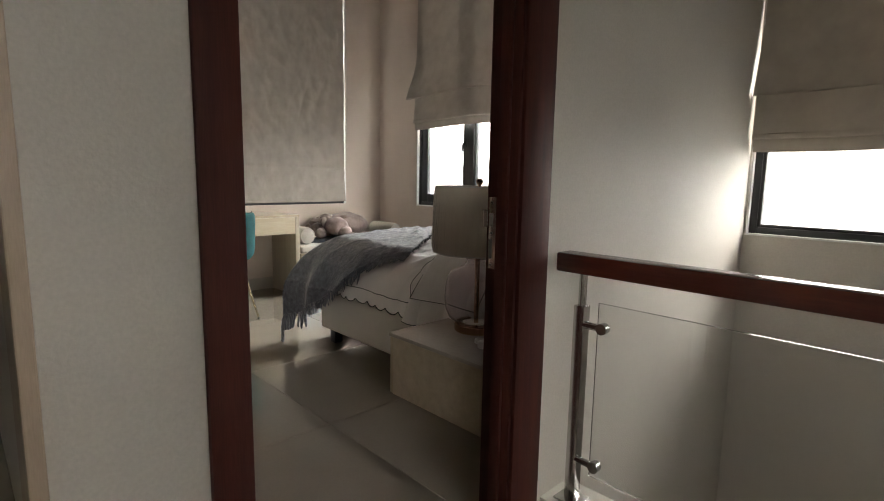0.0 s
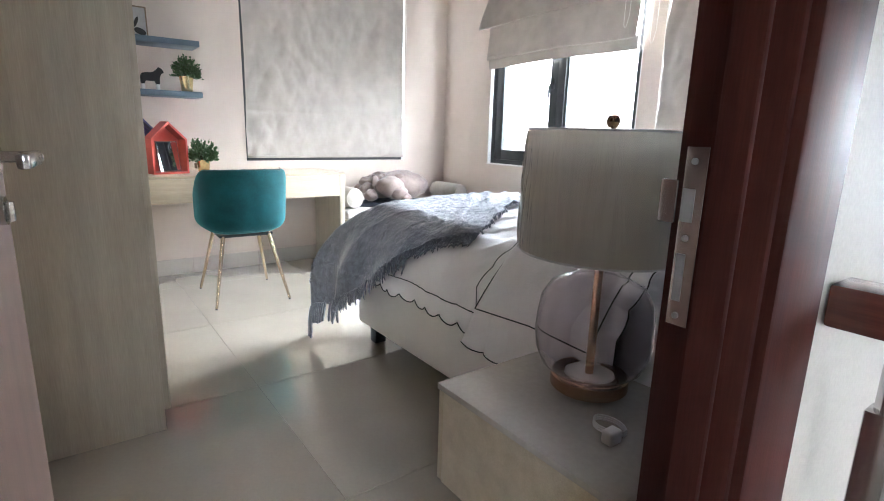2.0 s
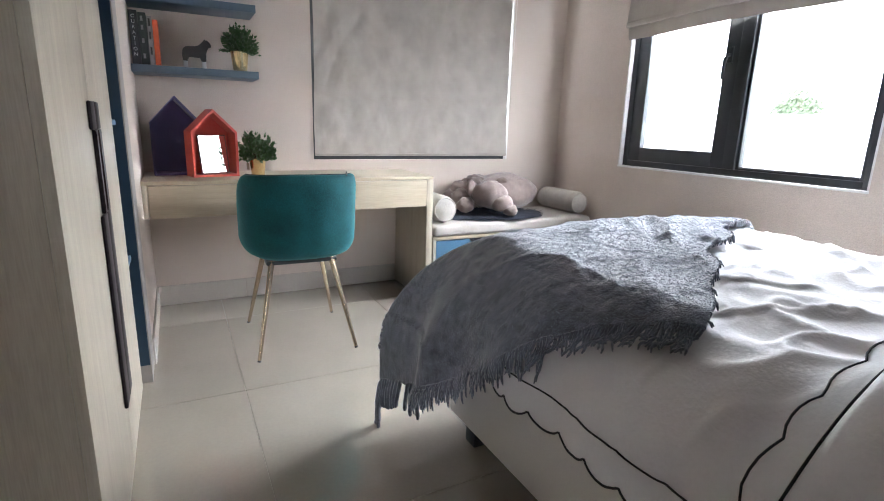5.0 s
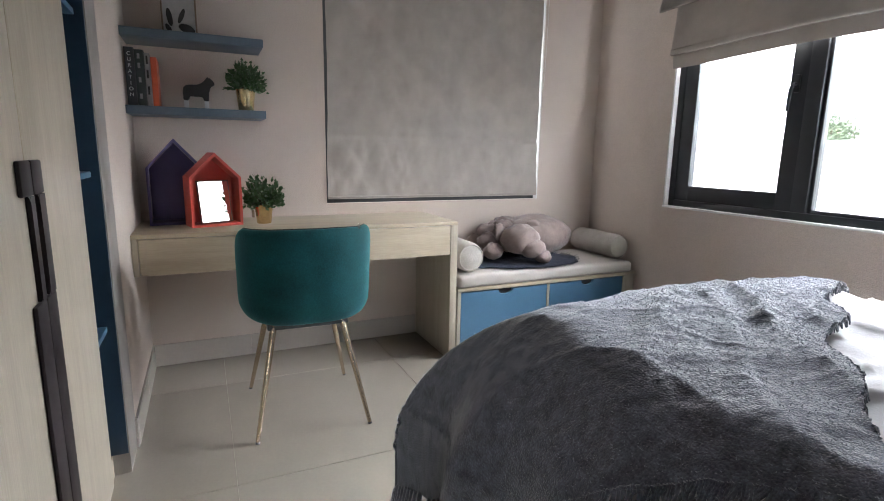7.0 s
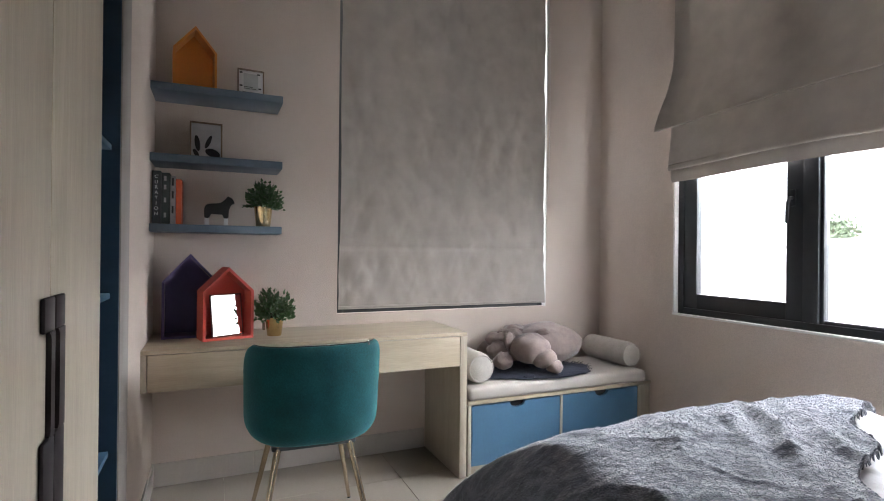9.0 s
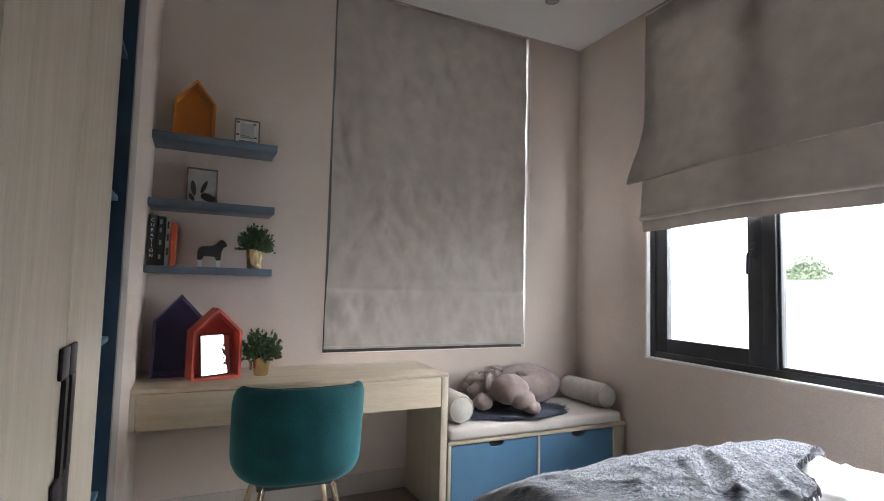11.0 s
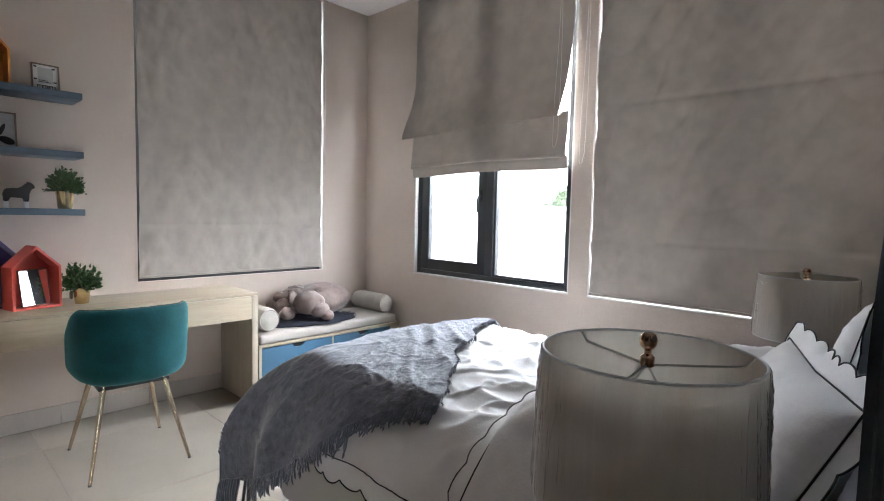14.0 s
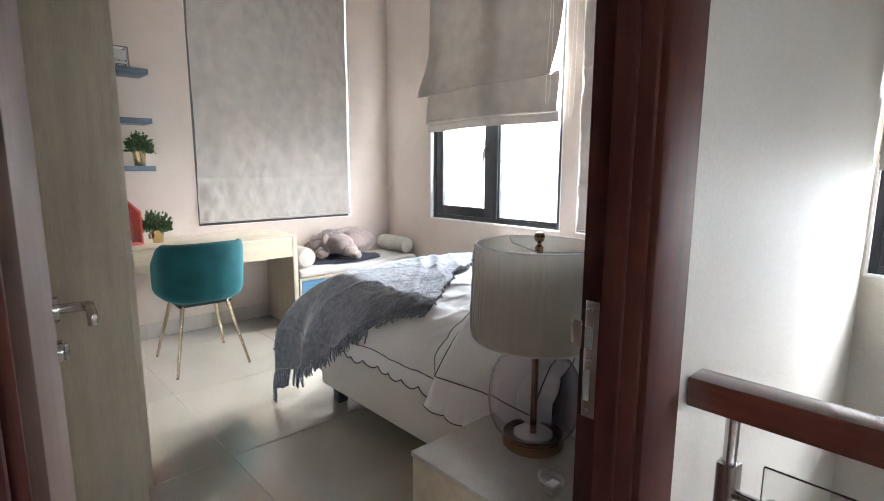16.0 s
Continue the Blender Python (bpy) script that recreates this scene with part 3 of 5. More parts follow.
cord_loop(WIN_D[0] - 0.02, NYH - 0.03, 2.7, 0.95, "x", 4)

# ---- bedroom door ----
door = tagged(new("door_1"), label="bedroom door standing open in a mahogany frame", category="door", kind="structure")


def casing(x0, x1):
    part("casing", boxed(x0, x1, DY0 - 0.08, DY0 + 0.002, 0, DH + 0.08, 0.006), M_MAHOGANY, door, "varnished mahogany casing")
    part("casing", boxed(x0, x1, DY1 + 0.010, DY1 + 0.155, 0, DH + 0.08, 0.006), M_MAHOGANY, door)
    part("casing", boxed(x0, x1, DY0 + 0.003, DY1 + 0.009, DH + 0.003, DH + 0.08, 0.006), M_MAHOGANY, door)


casing(EX1 - 0.001, EX1 + 0.018)
casing(EX0 - 0.004, EX0 + 0.001)
for y0, y1 in ((DY0 - 0.029, DY0), (DY1, DY1 + 0.029)):
    part("jamb", boxed(EX0 - 0.005, EX1 + 0.004, y0, y1, 0, DH + 0.02, 0.004), M_MAHOGANY, door)
part("jamb_head", boxed(EX0 - 0.004, EX1 + 0.004, DY0, DY1, DH, DH + 0.029, 0.003), M_MAHOGANY, door)
for y0, y1 in ((DY0 + 0.0005, DY0 + 0.013), (DY1 - 0.013, DY1 - 0.0005)):
    part("door_stop", boxed(EX0 + 0.042, EX1 - 0.024, y0, y1, 0, DH - 0.001, 0.003), M_MAHOGANY, door)
# strike plate with its two pockets and screws
sp = part("strike_plate", boxed(-0.908, -0.880, DY1 - 0.0035, DY1 - 0.0005, 0.840, 1.062, 0.001), M_STEEL, door, "steel strike plate")
part("latch_pocket", boxed(-0.906, -0.891, DY1 - 0.0045, DY1 - 0.0036, 0.972, 1.012), M_LAMPRING, sp, smooth=0)
part("bolt_pocket", boxed(-0.904, -0.893, DY1 - 0.0045, DY1 - 0.0036, 0.872, 0.932), M_LAMPRING, sp, smooth=0)
part("plate_lip", boxed(-0.936, -0.9125, DY1 - 0.006, DY1 - 0.002, 0.968, 1.022, 0.002), M_STEEL, sp)
for z in (1.045, 0.952, 0.853):
    screw = bmesh.new()
    bmesh.ops.create_cone(screw, cap_ends=True, segments=12, radius1=0.004, radius2=0.004, depth=0.002, matrix=pose(-0.896, DY1 - 0.0042, z, 90, 0, 0))
    part("screw", screw, M_LAMPRING, sp)
# the leaf, swung into the room
leaf = new("leaf", mesh_of("leaf", boxed(0.0, 0.84, -0.042, -0.002, 0.012, DH - 0.006, 0.003), M_DOOR))
leaf.parent = door
leaf.matrix_basis = pose(EX0 - 0.006, DY0 - 0.014, 0, 0, 0, 180 - 6.3)
tagged(leaf, label="brown veneered door leaf")
# in the leaf's own frame, +y of the leaf is the far face and -y the face to the hall after the turn
rose = bmesh.new()
bmesh.ops.create_cone(rose, cap_ends=True, segments=28, radius1=0.026, radius2=0.026, depth=0.010, matrix=pose(0.775, -0.047, 1.012, 90, 0, 0))
part("rose", rose, M_STEEL, leaf)
hand = tube([(0.775, -0.045, 1.012), (0.775, -0.088, 1.012), (0.772, -0.098, 1.012), (0.760, -0.102, 1.012)], [0.010, 0.010, 0.011, 0.011], 12)
box(hand, 0.640, 0.765, -0.111, -0.094, 1.000, 1.024, 0.005)
part("door_handle", hand, M_STEEL, leaf, "brushed steel lever handle")
cyl = bmesh.new()
bmesh.ops.create_cone(cyl, cap_ends=True, segments=28, radius1=0.024, radius2=0.024, depth=0.009, matrix=pose(0.775, -0.0465, 0.924, 90, 0, 0))
part("lock_rose", cyl, M_STEEL, leaf)
lock = boxed(0.767, 0.783, -0.062, -0.050, 0.905, 0.940, 0.004)
part("lock_cylinder", lock, M_STEEL, leaf)
for z in (0.25, 1.05, 1.85):
    hinge = tube([(0.002, 0.004, z - 0.05), (0.002, 0.004, z + 0.05)], 0.008, 10)
    part("hinge", hinge, M_STEEL, leaf)

# ---- wardrobe ----
wardrobe = thing("wardrobe", (-2.50, SY, 0), "tall pale oak wardrobe with hinged doors and black handles", "wardrobe")
FY = 0.583          # door plane, from the back
part("side_panel", boxed(-0.018, 0, 0.002, FY, 0, 2.55, 0.001), M_OAK, wardrobe)
part("plinth", boxed(-1.213, -0.020, 0.03, FY - 0.01, 0, 0.075), M_OAKH, wardrobe)
part("carcass", boxed(-1.02, -0.020, 0.002, FY - 0.006, 0.08, 2.53), M_OAK, wardrobe)
part("top_panel", boxed(-1.394, 0, 0.002, FY, 2.552, 2.60, 0.002), M_OAK, wardrobe)


for x0, x1, side in ((-0.529, -0.001, -1), (-1.020, -0.533, 1)):
    d = part("wardrobe_door", boxed(x0, x1, FY, FY + 0.02, 0.078, 2.548, 0.0015), M_OAK, wardrobe)
    hx = x0 if side == -1 else x1
    # a long black bar on the meeting edge, its middle stretch opened as a grip
    bm = bmesh.new()
    w = 0.070
    lo, hi = (hx + 0.001, hx + w) if side == -1 else (hx - w, hx - 0.001)
    ya, yb = FY + 0.0205, FY + 0.030
    keep = (lo, lo + 0.026) if side == -1 else (lo, hi - 0.028)      # black strip left beside the grip opening
    box(bm, lo, hi, ya, yb, 0.29, 0.812, 0.004)
    box(bm, lo, hi, ya, yb, 1.018, 1.085, 0.004)
    box(bm, keep[0], keep[1], ya, yb, 0.8125, 1.0175, 0)
    # rounded corners of the grip opening
    for z, up in ((0.8125, 1), (1.0175, -1)):
        x, s = (keep[1], 1)
        arc = [(x, z)] + [(x + s * (0.016 - 0.016 * math.sin(a)), z + up * (0.016 - 0.016 * math.cos(a))) for a in [math.pi / 2 * k / 6 for k in range(7)]]
        front = [bm.verts.new((a, yb - 0.0005, c)) for a, c in arc]
        bm.faces.new(front)
    part("handle", bm, M_BLACKWOOD, d, "long black lacquered handle")
# open end shelves with a blue back
part("end_panel", boxed(-1.394, -1.215, 0.002, FY + 0.042, 0, 2.548, 0.002), material("grey_end_panel", (0.30, 0.265, 0.235), 0.5, scale=4, stretch=(6, 6, 0.5), fine=0.08), wardrobe, "grey-brown end panel")
part("back_panel", boxed(-1.213, -1.022, 0.30, 0.31, 0.08, 2.53), M_NAVYBACK, wardrobe, "dark blue back panel")
part("inner_side", boxed(-1.2145, -1.207, 0.312, FY + 0.038, 0.08, 2.53), M_NAVYBACK, wardrobe, "dark blue lining")
part("inner_side", boxed(-1.034, -1.022, 0.312, FY - 0.004, 0.08, 2.53), M_NAVYBACK, wardrobe)
for z in (0.52, 1.02, 1.49, 1.98):
    part("open_shelf", boxed(-1.206, -1.035, 0.312, FY + 0.015, z, z + 0.018, 0.002), M_DRAWER, wardrobe, "blue shelf")

# ---- skirting along the walls ----
skirts = tagged(new("baseboard"), label="beige porcelain tile skirting", category="baseboard", kind="structure")


def skirting(x0, y0, x1, y1, t, out):
    length = math.hypot(x1 - x0, y1 - y0)
    n = max(1, math.ceil(length / 0.60))
    for k in range(n):
        f0, f1 = k / n, (k + 1) / n
        g = 0.0012 / length
        ax, ay, bx, by = x0 + (x1 - x0) * (f0 + g), y0 + (y1 - y0) * (f0 + g), x0 + (x1 - x0) * (f1 - g), y0 + (y1 - y0) * (f1 - g)
        part("skirting_tile", boxed(min(ax, bx) + min(0, out[0] * t), max(ax, bx) + max(0, out[0] * t), min(ay, by) + min(0, out[1] * t), max(ay, by) + max(0, out[1] * t), 0.0005, 0.115, 0.0015, 1), M_SKIRT, skirts)


skirting(WX, 0.957, WX, 2.41, 0.010, (1, 0))
skirting(WX, NICHE, -3.90, NICHE, 0.010, (0, 1))
skirting(-3.895, SY + 0.56, -3.895, NICHE + 0.010, 0.010, (1, 0))
skirting(-4.08, NY, EX0, NY, 0.010, (0, -1))
skirting(EX1, 0.17, EX1, DY0 - 0.085, 0.010, (1, 0))

# ---- desk ----
desk = thing("desk", (WX, NICHE, 0), "pale oak wall desk with one long drawer", "desk")
DW, DD = 1.490, 0.490
part("tabletop", boxed(0.002, DD, 0.002, DW, 0.742, 0.760, 0.0015), M_OAKH, desk)
part("drawer_box", boxed(0.03, DD - 0.022, 0.022, DW - 0.042, 0.592, 0.740), M_OAKH, desk)
part("drawer_front", boxed(DD - 0.019, DD - 0.001, 0.030, DW - 0.042, 0.586, 0.739, 0.001), M_OAKH, desk)
part("side_panel", boxed(0.002, DD - 0.001, 0.002, 0.024, 0.586, 0.7415, 0.001), M_OAK, desk)
part("leg_panel", boxed(0.002, DD, DW - 0.040, DW - 0.001, 0.001, 0.7415, 0.001), M_OAK, desk)

# ---- window bench ----
bench = thing("storage_bench", (WX, 2.462, 0), "pale oak window bench with two blue drawers", "bench")
BW, BD, BH = 1.24, 0.488, 0.392
part("carcass", boxed(0.002, BD - 0.022, 0.004, BW + 0.03, 0.001, BH - 0.02), M_OAKH, bench)
part("seat_board", boxed(0.002, BD, 0.002, BW + 0.03, BH - 0.019, BH, 0.0015), M_OAKH, bench)
for y0, y1 in ((0.002, 0.022), (0.589, 0.605), (1.166, 1.188)):
    part("stile", boxed(BD - 0.0215, BD - 0.0005, y0, y1, 0.001, BH - 0.020, 0.001), M_OAK, bench)
part("filler_panel", boxed(BD - 0.0215, BD - 0.010, 1.189, BW + 0.03, 0.001, BH - 0.020, 0.001), M_OAK, bench)


def cut_front(y0, y1, z0, z1, x0, x1):
    """A drawer front with a half-round finger hole in its upper edge."""
    mid, r = (y0 + y1) / 2, 0.048
    arc = [(mid + r * math.cos(a), z1 - r * 0.62 * math.sin(a)) for a in [math.pi * k / 14 for k in range(15)]]
    outline = [(y0, z0), (y1, z0), (y1, z1)] + arc + [(y0, z1)]
    return prism(outline, x1 - x0, lambda a, b, c: (x1 - c, a, b))


for y0, y1 in ((0.025, 0.586), (0.608, 1.163)):
    d = part("drawer", cut_front(y0, y1, 0.05, BH - 0.026, BD - 0.020, BD - 0.002), M_DRAWER, bench, "denim blue drawer front", smooth=0)
    # thin black sheet behind the cut-out paints the shade inside the hole
    part("finger_hole_shade", boxed(BD - 0.0212, BD - 0.0205, (y0 + y1) / 2 - 0.047, (y0 + y1) / 2 + 0.047, BH - 0.056, BH - 0.027), M_INK, d, smooth=0)


def cushion(lx, ly, h, seed, puff=0.012):
    """A boxed cushion, soft on top, from the corner at the origin."""
    bm = boxed(0, lx, 0, ly, 0, h, 0.022, 4)
    bmesh.ops.subdivide_edges(bm, edges=[e for e in bm.edges if e.calc_length() > 0.2], cuts=14, use_grid_fill=True)
    for v in bm.verts:
        u, w = v.co.x / lx, v.co.y / ly
        if v.co.z > h * 0.6:
            v.co.z += puff * max(0.0, 16 * u * (1 - u) * w * (1 - w)) ** 0.5 + 0.004 * noise.noise(Vector((v.co.x * 6, v.co.y * 6, seed)))
        if v.co.x > lx * 0.9:
            v.co.x += 0.005 * noise.noise(Vector((seed, v.co.y * 7, v.co.z * 8)))
    return bm


pad = solo("seat_cushion", cushion(0.486, 1.222, 0.068, 3.0), M_CUSHION, "flat oatmeal seat cushion on the window bench", "cushion", place=pose(WX + 0.010, 2.468, BH + 0.001))


def bolster(name, length, r, place, label, seed):
    prof = [(0.0, 0.0), (r * 0.55, 0.004), (r * 0.85, 0.016), (r, 0.045)] + [(r * (1 + 0.015 * math.sin(k * 1.7 + seed)), 0.045 + (length - 0.09) * k / 8) for k in range(1, 8)] + [(r, length - 0.045), (r * 0.85, length - 0.016), (r * 0.55, length - 0.004), (0.0, length)]
    bm = lathe(prof, 36)
    for v in bm.verts:
        v.co += v.co.normalized() * 0.004 * noise.noise(v.co * 16 + Vector((seed, 0, 0)))
    ring = bm
    for z in (0.014, length - 0.014):
        tube([(r * 0.86 * math.cos(a), r * 0.86 * math.sin(a), z) for a in [2 * math.pi * k / 28 for k in range(28)]], 0.004, 6, ring, closed=True)
    return solo(name, bm, M_BOLSTER, label, "bolster", "bench bolsters", place=place)


SEAT = BH + 0.069
bolster("bolster_cushion", 0.44, 0.082, pose(WX + 0.020, 2.562, SEAT + 0.090, 0, 90, 0), "cream round bolster with piped ends, beside the desk", 1.0)
bolster("bolster_cushion", 0.43, 0.078, pose(WX + 0.012, 3.632, SEAT + 0.084, 0, 90, 0), "cream round bolster with piped ends, against the wall", 2.0)

# fur mat: an uneven pelt with a ragged edge
rnd = random.Random(5)


def pelt_edge(a):
    return 1 + 0.18 * noise.noise(Vector((math.cos(a) * 2.2, math.sin(a) * 2.2, 4.0))) + 0.05 * noise.noise(Vector((math.cos(a) * 12, math.sin(a) * 12, 9.0)))


pelt = bmesh.new()
centre = pelt.verts.new((0, 0, 0.026))
rings = []
for k in range(1, 15):
    f = k / 14
    rings.append([pelt.verts.new((0.215 * f * pelt_edge(a) * math.cos(a), 0.385 * f * pelt_edge(a) * math.sin(a), 0.020 * (1 - f ** 6) + 0.004 + 0.008 * noise.noise(Vector((f * 9, a * 6, 0))))) for a in [2 * math.pi * i / 90 for i in range(90)]])
for i in range(90):
    pelt.faces.new((centre, rings[0][i], rings[0][(i + 1) % 90]))
for a, b in zip(rings, rings[1:]):
    for i in range(90):
        pelt.faces.new((a[i], b[i], b[(i + 1) % 90], a[(i + 1) % 90]))
low = [pelt.verts.new((v.co.x * 0.99, v.co.y * 0.99, 0.0)) for v in rings[-1]]
for i in range(90):
    pelt.faces.new((rings[-1][i], low[i], low[(i + 1) % 90], rings[-1][(i + 1) % 90]))
for k in range(900):
    a, f = rnd.uniform(0, 2 * math.pi), rnd.uniform(0.3, 1.0) ** 0.5
    p = Vector((0.215 * f * pelt_edge(a) * math.cos(a), 0.385 * f * pelt_edge(a) * math.sin(a), 0.012))
    q = p + Vector((0.030 * math.cos(a) + rnd.uniform(-0.01, 0.01), 0.030 * math.sin(a) + rnd.uniform(-0.01, 0.01), rnd.uniform(-0.006, 0.012)))
    s = Vector((-math.sin(a), math.cos(a), 0)) * 0.004
    pelt.faces.new([pelt.verts.new(c) for c in (p - s, p + s, q)])
solo("fur_mat", pelt, M_NAVYRUG, "navy blue fur mat on the bench cushion", "mat", smooth=60, place=pose(-4.415, 2.985, SEAT + 0.012, 0, 0, -6))

# stuffed animal, lying folded on the mat
toy = bmesh.new()
for cx, cy, cz, sx, sy, sz, tz, lump in (
        (-0.045, 0.165, 0.120, 0.195, 0.255, 0.125, 8, 0.10),     # round belly
        (0.105, -0.040, 0.125, 0.110, 0.120, 0.088, 15, 0.12),    # head
        (0.180, 0.005, 0.078, 0.066, 0.082, 0.056, 10, 0.10),     # muzzle
        (0.222, 0.050, 0.034, 0.046, 0.050, 0.038, 0, 0.08),      # hanging paw
        (0.045, -0.150, 0.165, 0.026, 0.045, 0.050, 35, 0.15),    # ears
        (0.070, 0.075, 0.190, 0.026, 0.052, 0.042, -25, 0.15),
        (0.080, -0.205, 0.060, 0.052, 0.066, 0.050, 20, 0.15),    # arms and legs folded together
        (-0.010, -0.190, 0.105, 0.060, 0.080, 0.052, 30, 0.2),
        (-0.085, -0.140, 0.150, 0.080, 0.085, 0.050, 10, 0.2),
        (-0.095, -0.030, 0.190, 0.085, 0.075, 0.046, -10, 0.25),
        (-0.020, -0.085, 0.185, 0.060, 0.050, 0.040, 40, 0.25),
        (-0.150, -0.170, 0.080, 0.060, 0.080, 0.060, 0, 0.2)):
    blob(toy, (cx, cy, cz), (sx, sy, sz), (0, 0, tz), 30, lump, cx * 40 + cy * 9)
for k in range(5):      # stitched folds of the loose skin
    a = -0.5 + 0.22 * k
    blob(toy, (-0.09 + 0.05 * k, -0.11 + 0.012 * k, 0.195 - 0.008 * k), (0.016, 0.050, 0.022), (0, 0, 30 + 18 * a), 14, 0.3, k)
for v in toy.verts:
    v.co += 0.005 * Vector((noise.noise(v.co * 22), noise.noise(v.co * 22 + Vector((9, 0, 0))), noise.noise(v.co * 22 + Vector((0, 9, 0)))))
    v.co.z = max(v.co.z, 0.001)
solo("stuffed_animal", toy, M_PLUSH, "dusty pink plush animal lying folded on the mat", "soft toy", smooth=80, place=pose(-4.455, 2.975, SEAT + 0.034))

# ---- wall shelves and what stands on them ----
SHELF_Z = (1.294, 1.617, 1.943)
for z in SHELF_Z:
    s = solo("wall_shelf", boxed(0.001, 0.235, 0.001, 0.580, -0.036, 0, 0.002), M_SHELF, "slate blue lacquered floating shelf on the wall", "shelf", "wall shelves", place=pose(WX, NICHE, z))


def house_box(name, w, h_eave, h_peak, depth, t, mat, inner, place, label):
    """A gabled open-front box: base, two sides, two roof boards and a back."""
    root = thing(name, (0, 0, 0), label, "display box", "house-shaped boxes")
    root.matrix_basis = place
    outer = [(-w / 2, 0), (w / 2, 0), (w / 2, h_eave), (0, h_peak), (-w / 2, h_eave)]
    k = (h_peak - h_eave) / (w / 2)
    dz = t * math.sqrt(1 + k * k)
    inn = [(-w / 2 + t, t), (w / 2 - t, t), (w / 2 - t, h_eave - dz + k * t), (0, h_peak - dz), (-w / 2 + t, h_eave - dz + k * t)]
    names = ("base_board", "side_board", "roof_board", "roof_board", "side_board")
    for i in range(5):
        j = (i + 1) % 5
        bm = prism([outer[i], outer[j], inn[j], inn[i]], depth, lambda a, b, c: (depth / 2 - c, a, b))
        part(names[i], bm, mat, root, smooth=0)
    part("back_board", prism([(a * 0.995, b * 0.995 + 0.0005) for a, b in inn], 0.008, lambda a, b, c: (-depth / 2 + 0.009 - c, a, b)), inner, root, smooth=0)
    return root


house_box("house_box", 0.190, 0.185, 0.300, 0.105, 0.010, M_ORANGE, M_ORANGE, pose(-4.575, 1.142, SHELF_Z[2] + 0.001, 0, 0, 6), "orange house-shaped wooden box on the top shelf")
house_box("house_box", 0.240, 0.262, 0.395, 0.14, 0.011, M_PURPLE, M_PURPLE, pose(-4.555, 1.135, 0.761, 0, 0, 3), "violet house-shaped wooden box on the desk")
house_box("house_box", 0.225, 0.225, 0.335, 0.12, 0.012, M_CORAL, M_CORAL, pose(-4.435, 1.290, 0.761, 0, 0, 14), "coral red house-shaped wooden box on the desk")


def leaning(x, y, z, turn, lean):
    return pose(x, y, z, 0, 0, turn) @ pose(0, 0, 0, 0, -lean, 0)


def standing_frame(w, h, d, border, place, label, face_mat, kind="picture frame"):
    root = thing("picture_frame", (0, 0, 0), label, "picture frame", "small frames")
    root.matrix_basis = place
    for bm in (boxed(0, d, -w / 2, -w / 2 + border, 0, h, 0.001), boxed(0, d, w / 2 - border, w / 2, 0, h, 0.001),
               boxed(0, d, -w / 2 + border, w / 2 - border, 0, border, 0.001), boxed(0, d, -w / 2 + border, w / 2 - border, h - border, h, 0.001)):
        part("frame_bar", bm, M_FRAMEWOOD, root)
    part("picture", boxed(0.002, d * 0.55, -w / 2 + border, w / 2 - border, border, h - border), face_mat, root, smooth=0)
    return root


# the packing-label picture on the top shelf
f1 = standing_frame(0.128, 0.150, 0.022, 0.006, leaning(-4.60, 1.400, SHELF_Z[2] + 0.001, 4, 5), "small framed print with its shop label, wooden frame", M_WHITE)
fx = 0.0125
part("label_panel", boxed(fx, fx + 0.0008, -0.035, 0.035, 0.045, 0.130), material("pale_grey_print", (0.52, 0.53, 0.51), 0.6, scale=14), f1, smooth=0)
part("label_block", boxed(fx + 0.001, fx + 0.0018, -0.040, 0.045, 0.014, 0.034), M_INK, f1, smooth=0)
for k, (y0, y1, z) in enumerate(((-0.032, 0.010, 0.058), (-0.032, -0.004, 0.050), (0.000, 0.026, 0.050))):
    part("label_line", boxed(fx + 0.001, fx + 0.0016, y0, y1, z, z + 0.003), M_INK, f1, smooth=0)
for y0, z in ((-0.054, 0.128), (-0.054, 0.060), (0.030, 0.126), (0.036, 0.052)):
    part("corner_mark", boxed(fx + 0.001, fx + 0.003, y0, y0 + 0.014, z, z + 0.007), M_INK, f1, smooth=0)
for y0 in (-0.036, -0.026, -0.012, -0.002, 0.008, 0.020, 0.032):
    part("label_bar", boxed(fx + 0.0019, fx + 0.0023, y0, y0 + 0.006, 0.018, 0.030), M_WHITE, f1, smooth=0)

# the leaf print on the middle shelf
f2 = standing_frame(0.148, 0.192, 0.022, 0.007, leaning(-4.63, 1.196, SHELF_Z[1] + 0.001, 4, 4), "framed grey print of dark leaves on the shelf", M_PAPER)
for cy, cz, ry, rz, tilt in ((-0.040, 0.085, 0.012, 0.040, 8), (0.010, 0.095, 0.010, 0.036, -22), (0.030, 0.040, 0.036, 0.020, -20), (-0.046, 0.035, 0.010, 0.022, 30)):
    outline = []
    for k in range(18):
        a = 2 * math.pi * k / 18
        ly, lz = ry * math.sin(a), rz * math.cos(a)
        c, s = math.cos(radians(tilt)), math.sin(radians(tilt))
        outline.append((cy + c * ly - s * lz, cz + s * ly + c * lz))
    part("printed_leaf", prism(outline, 0.0008, lambda a, b, c: (0.0130 + c, a, b)), M_INK, f2, smooth=0)

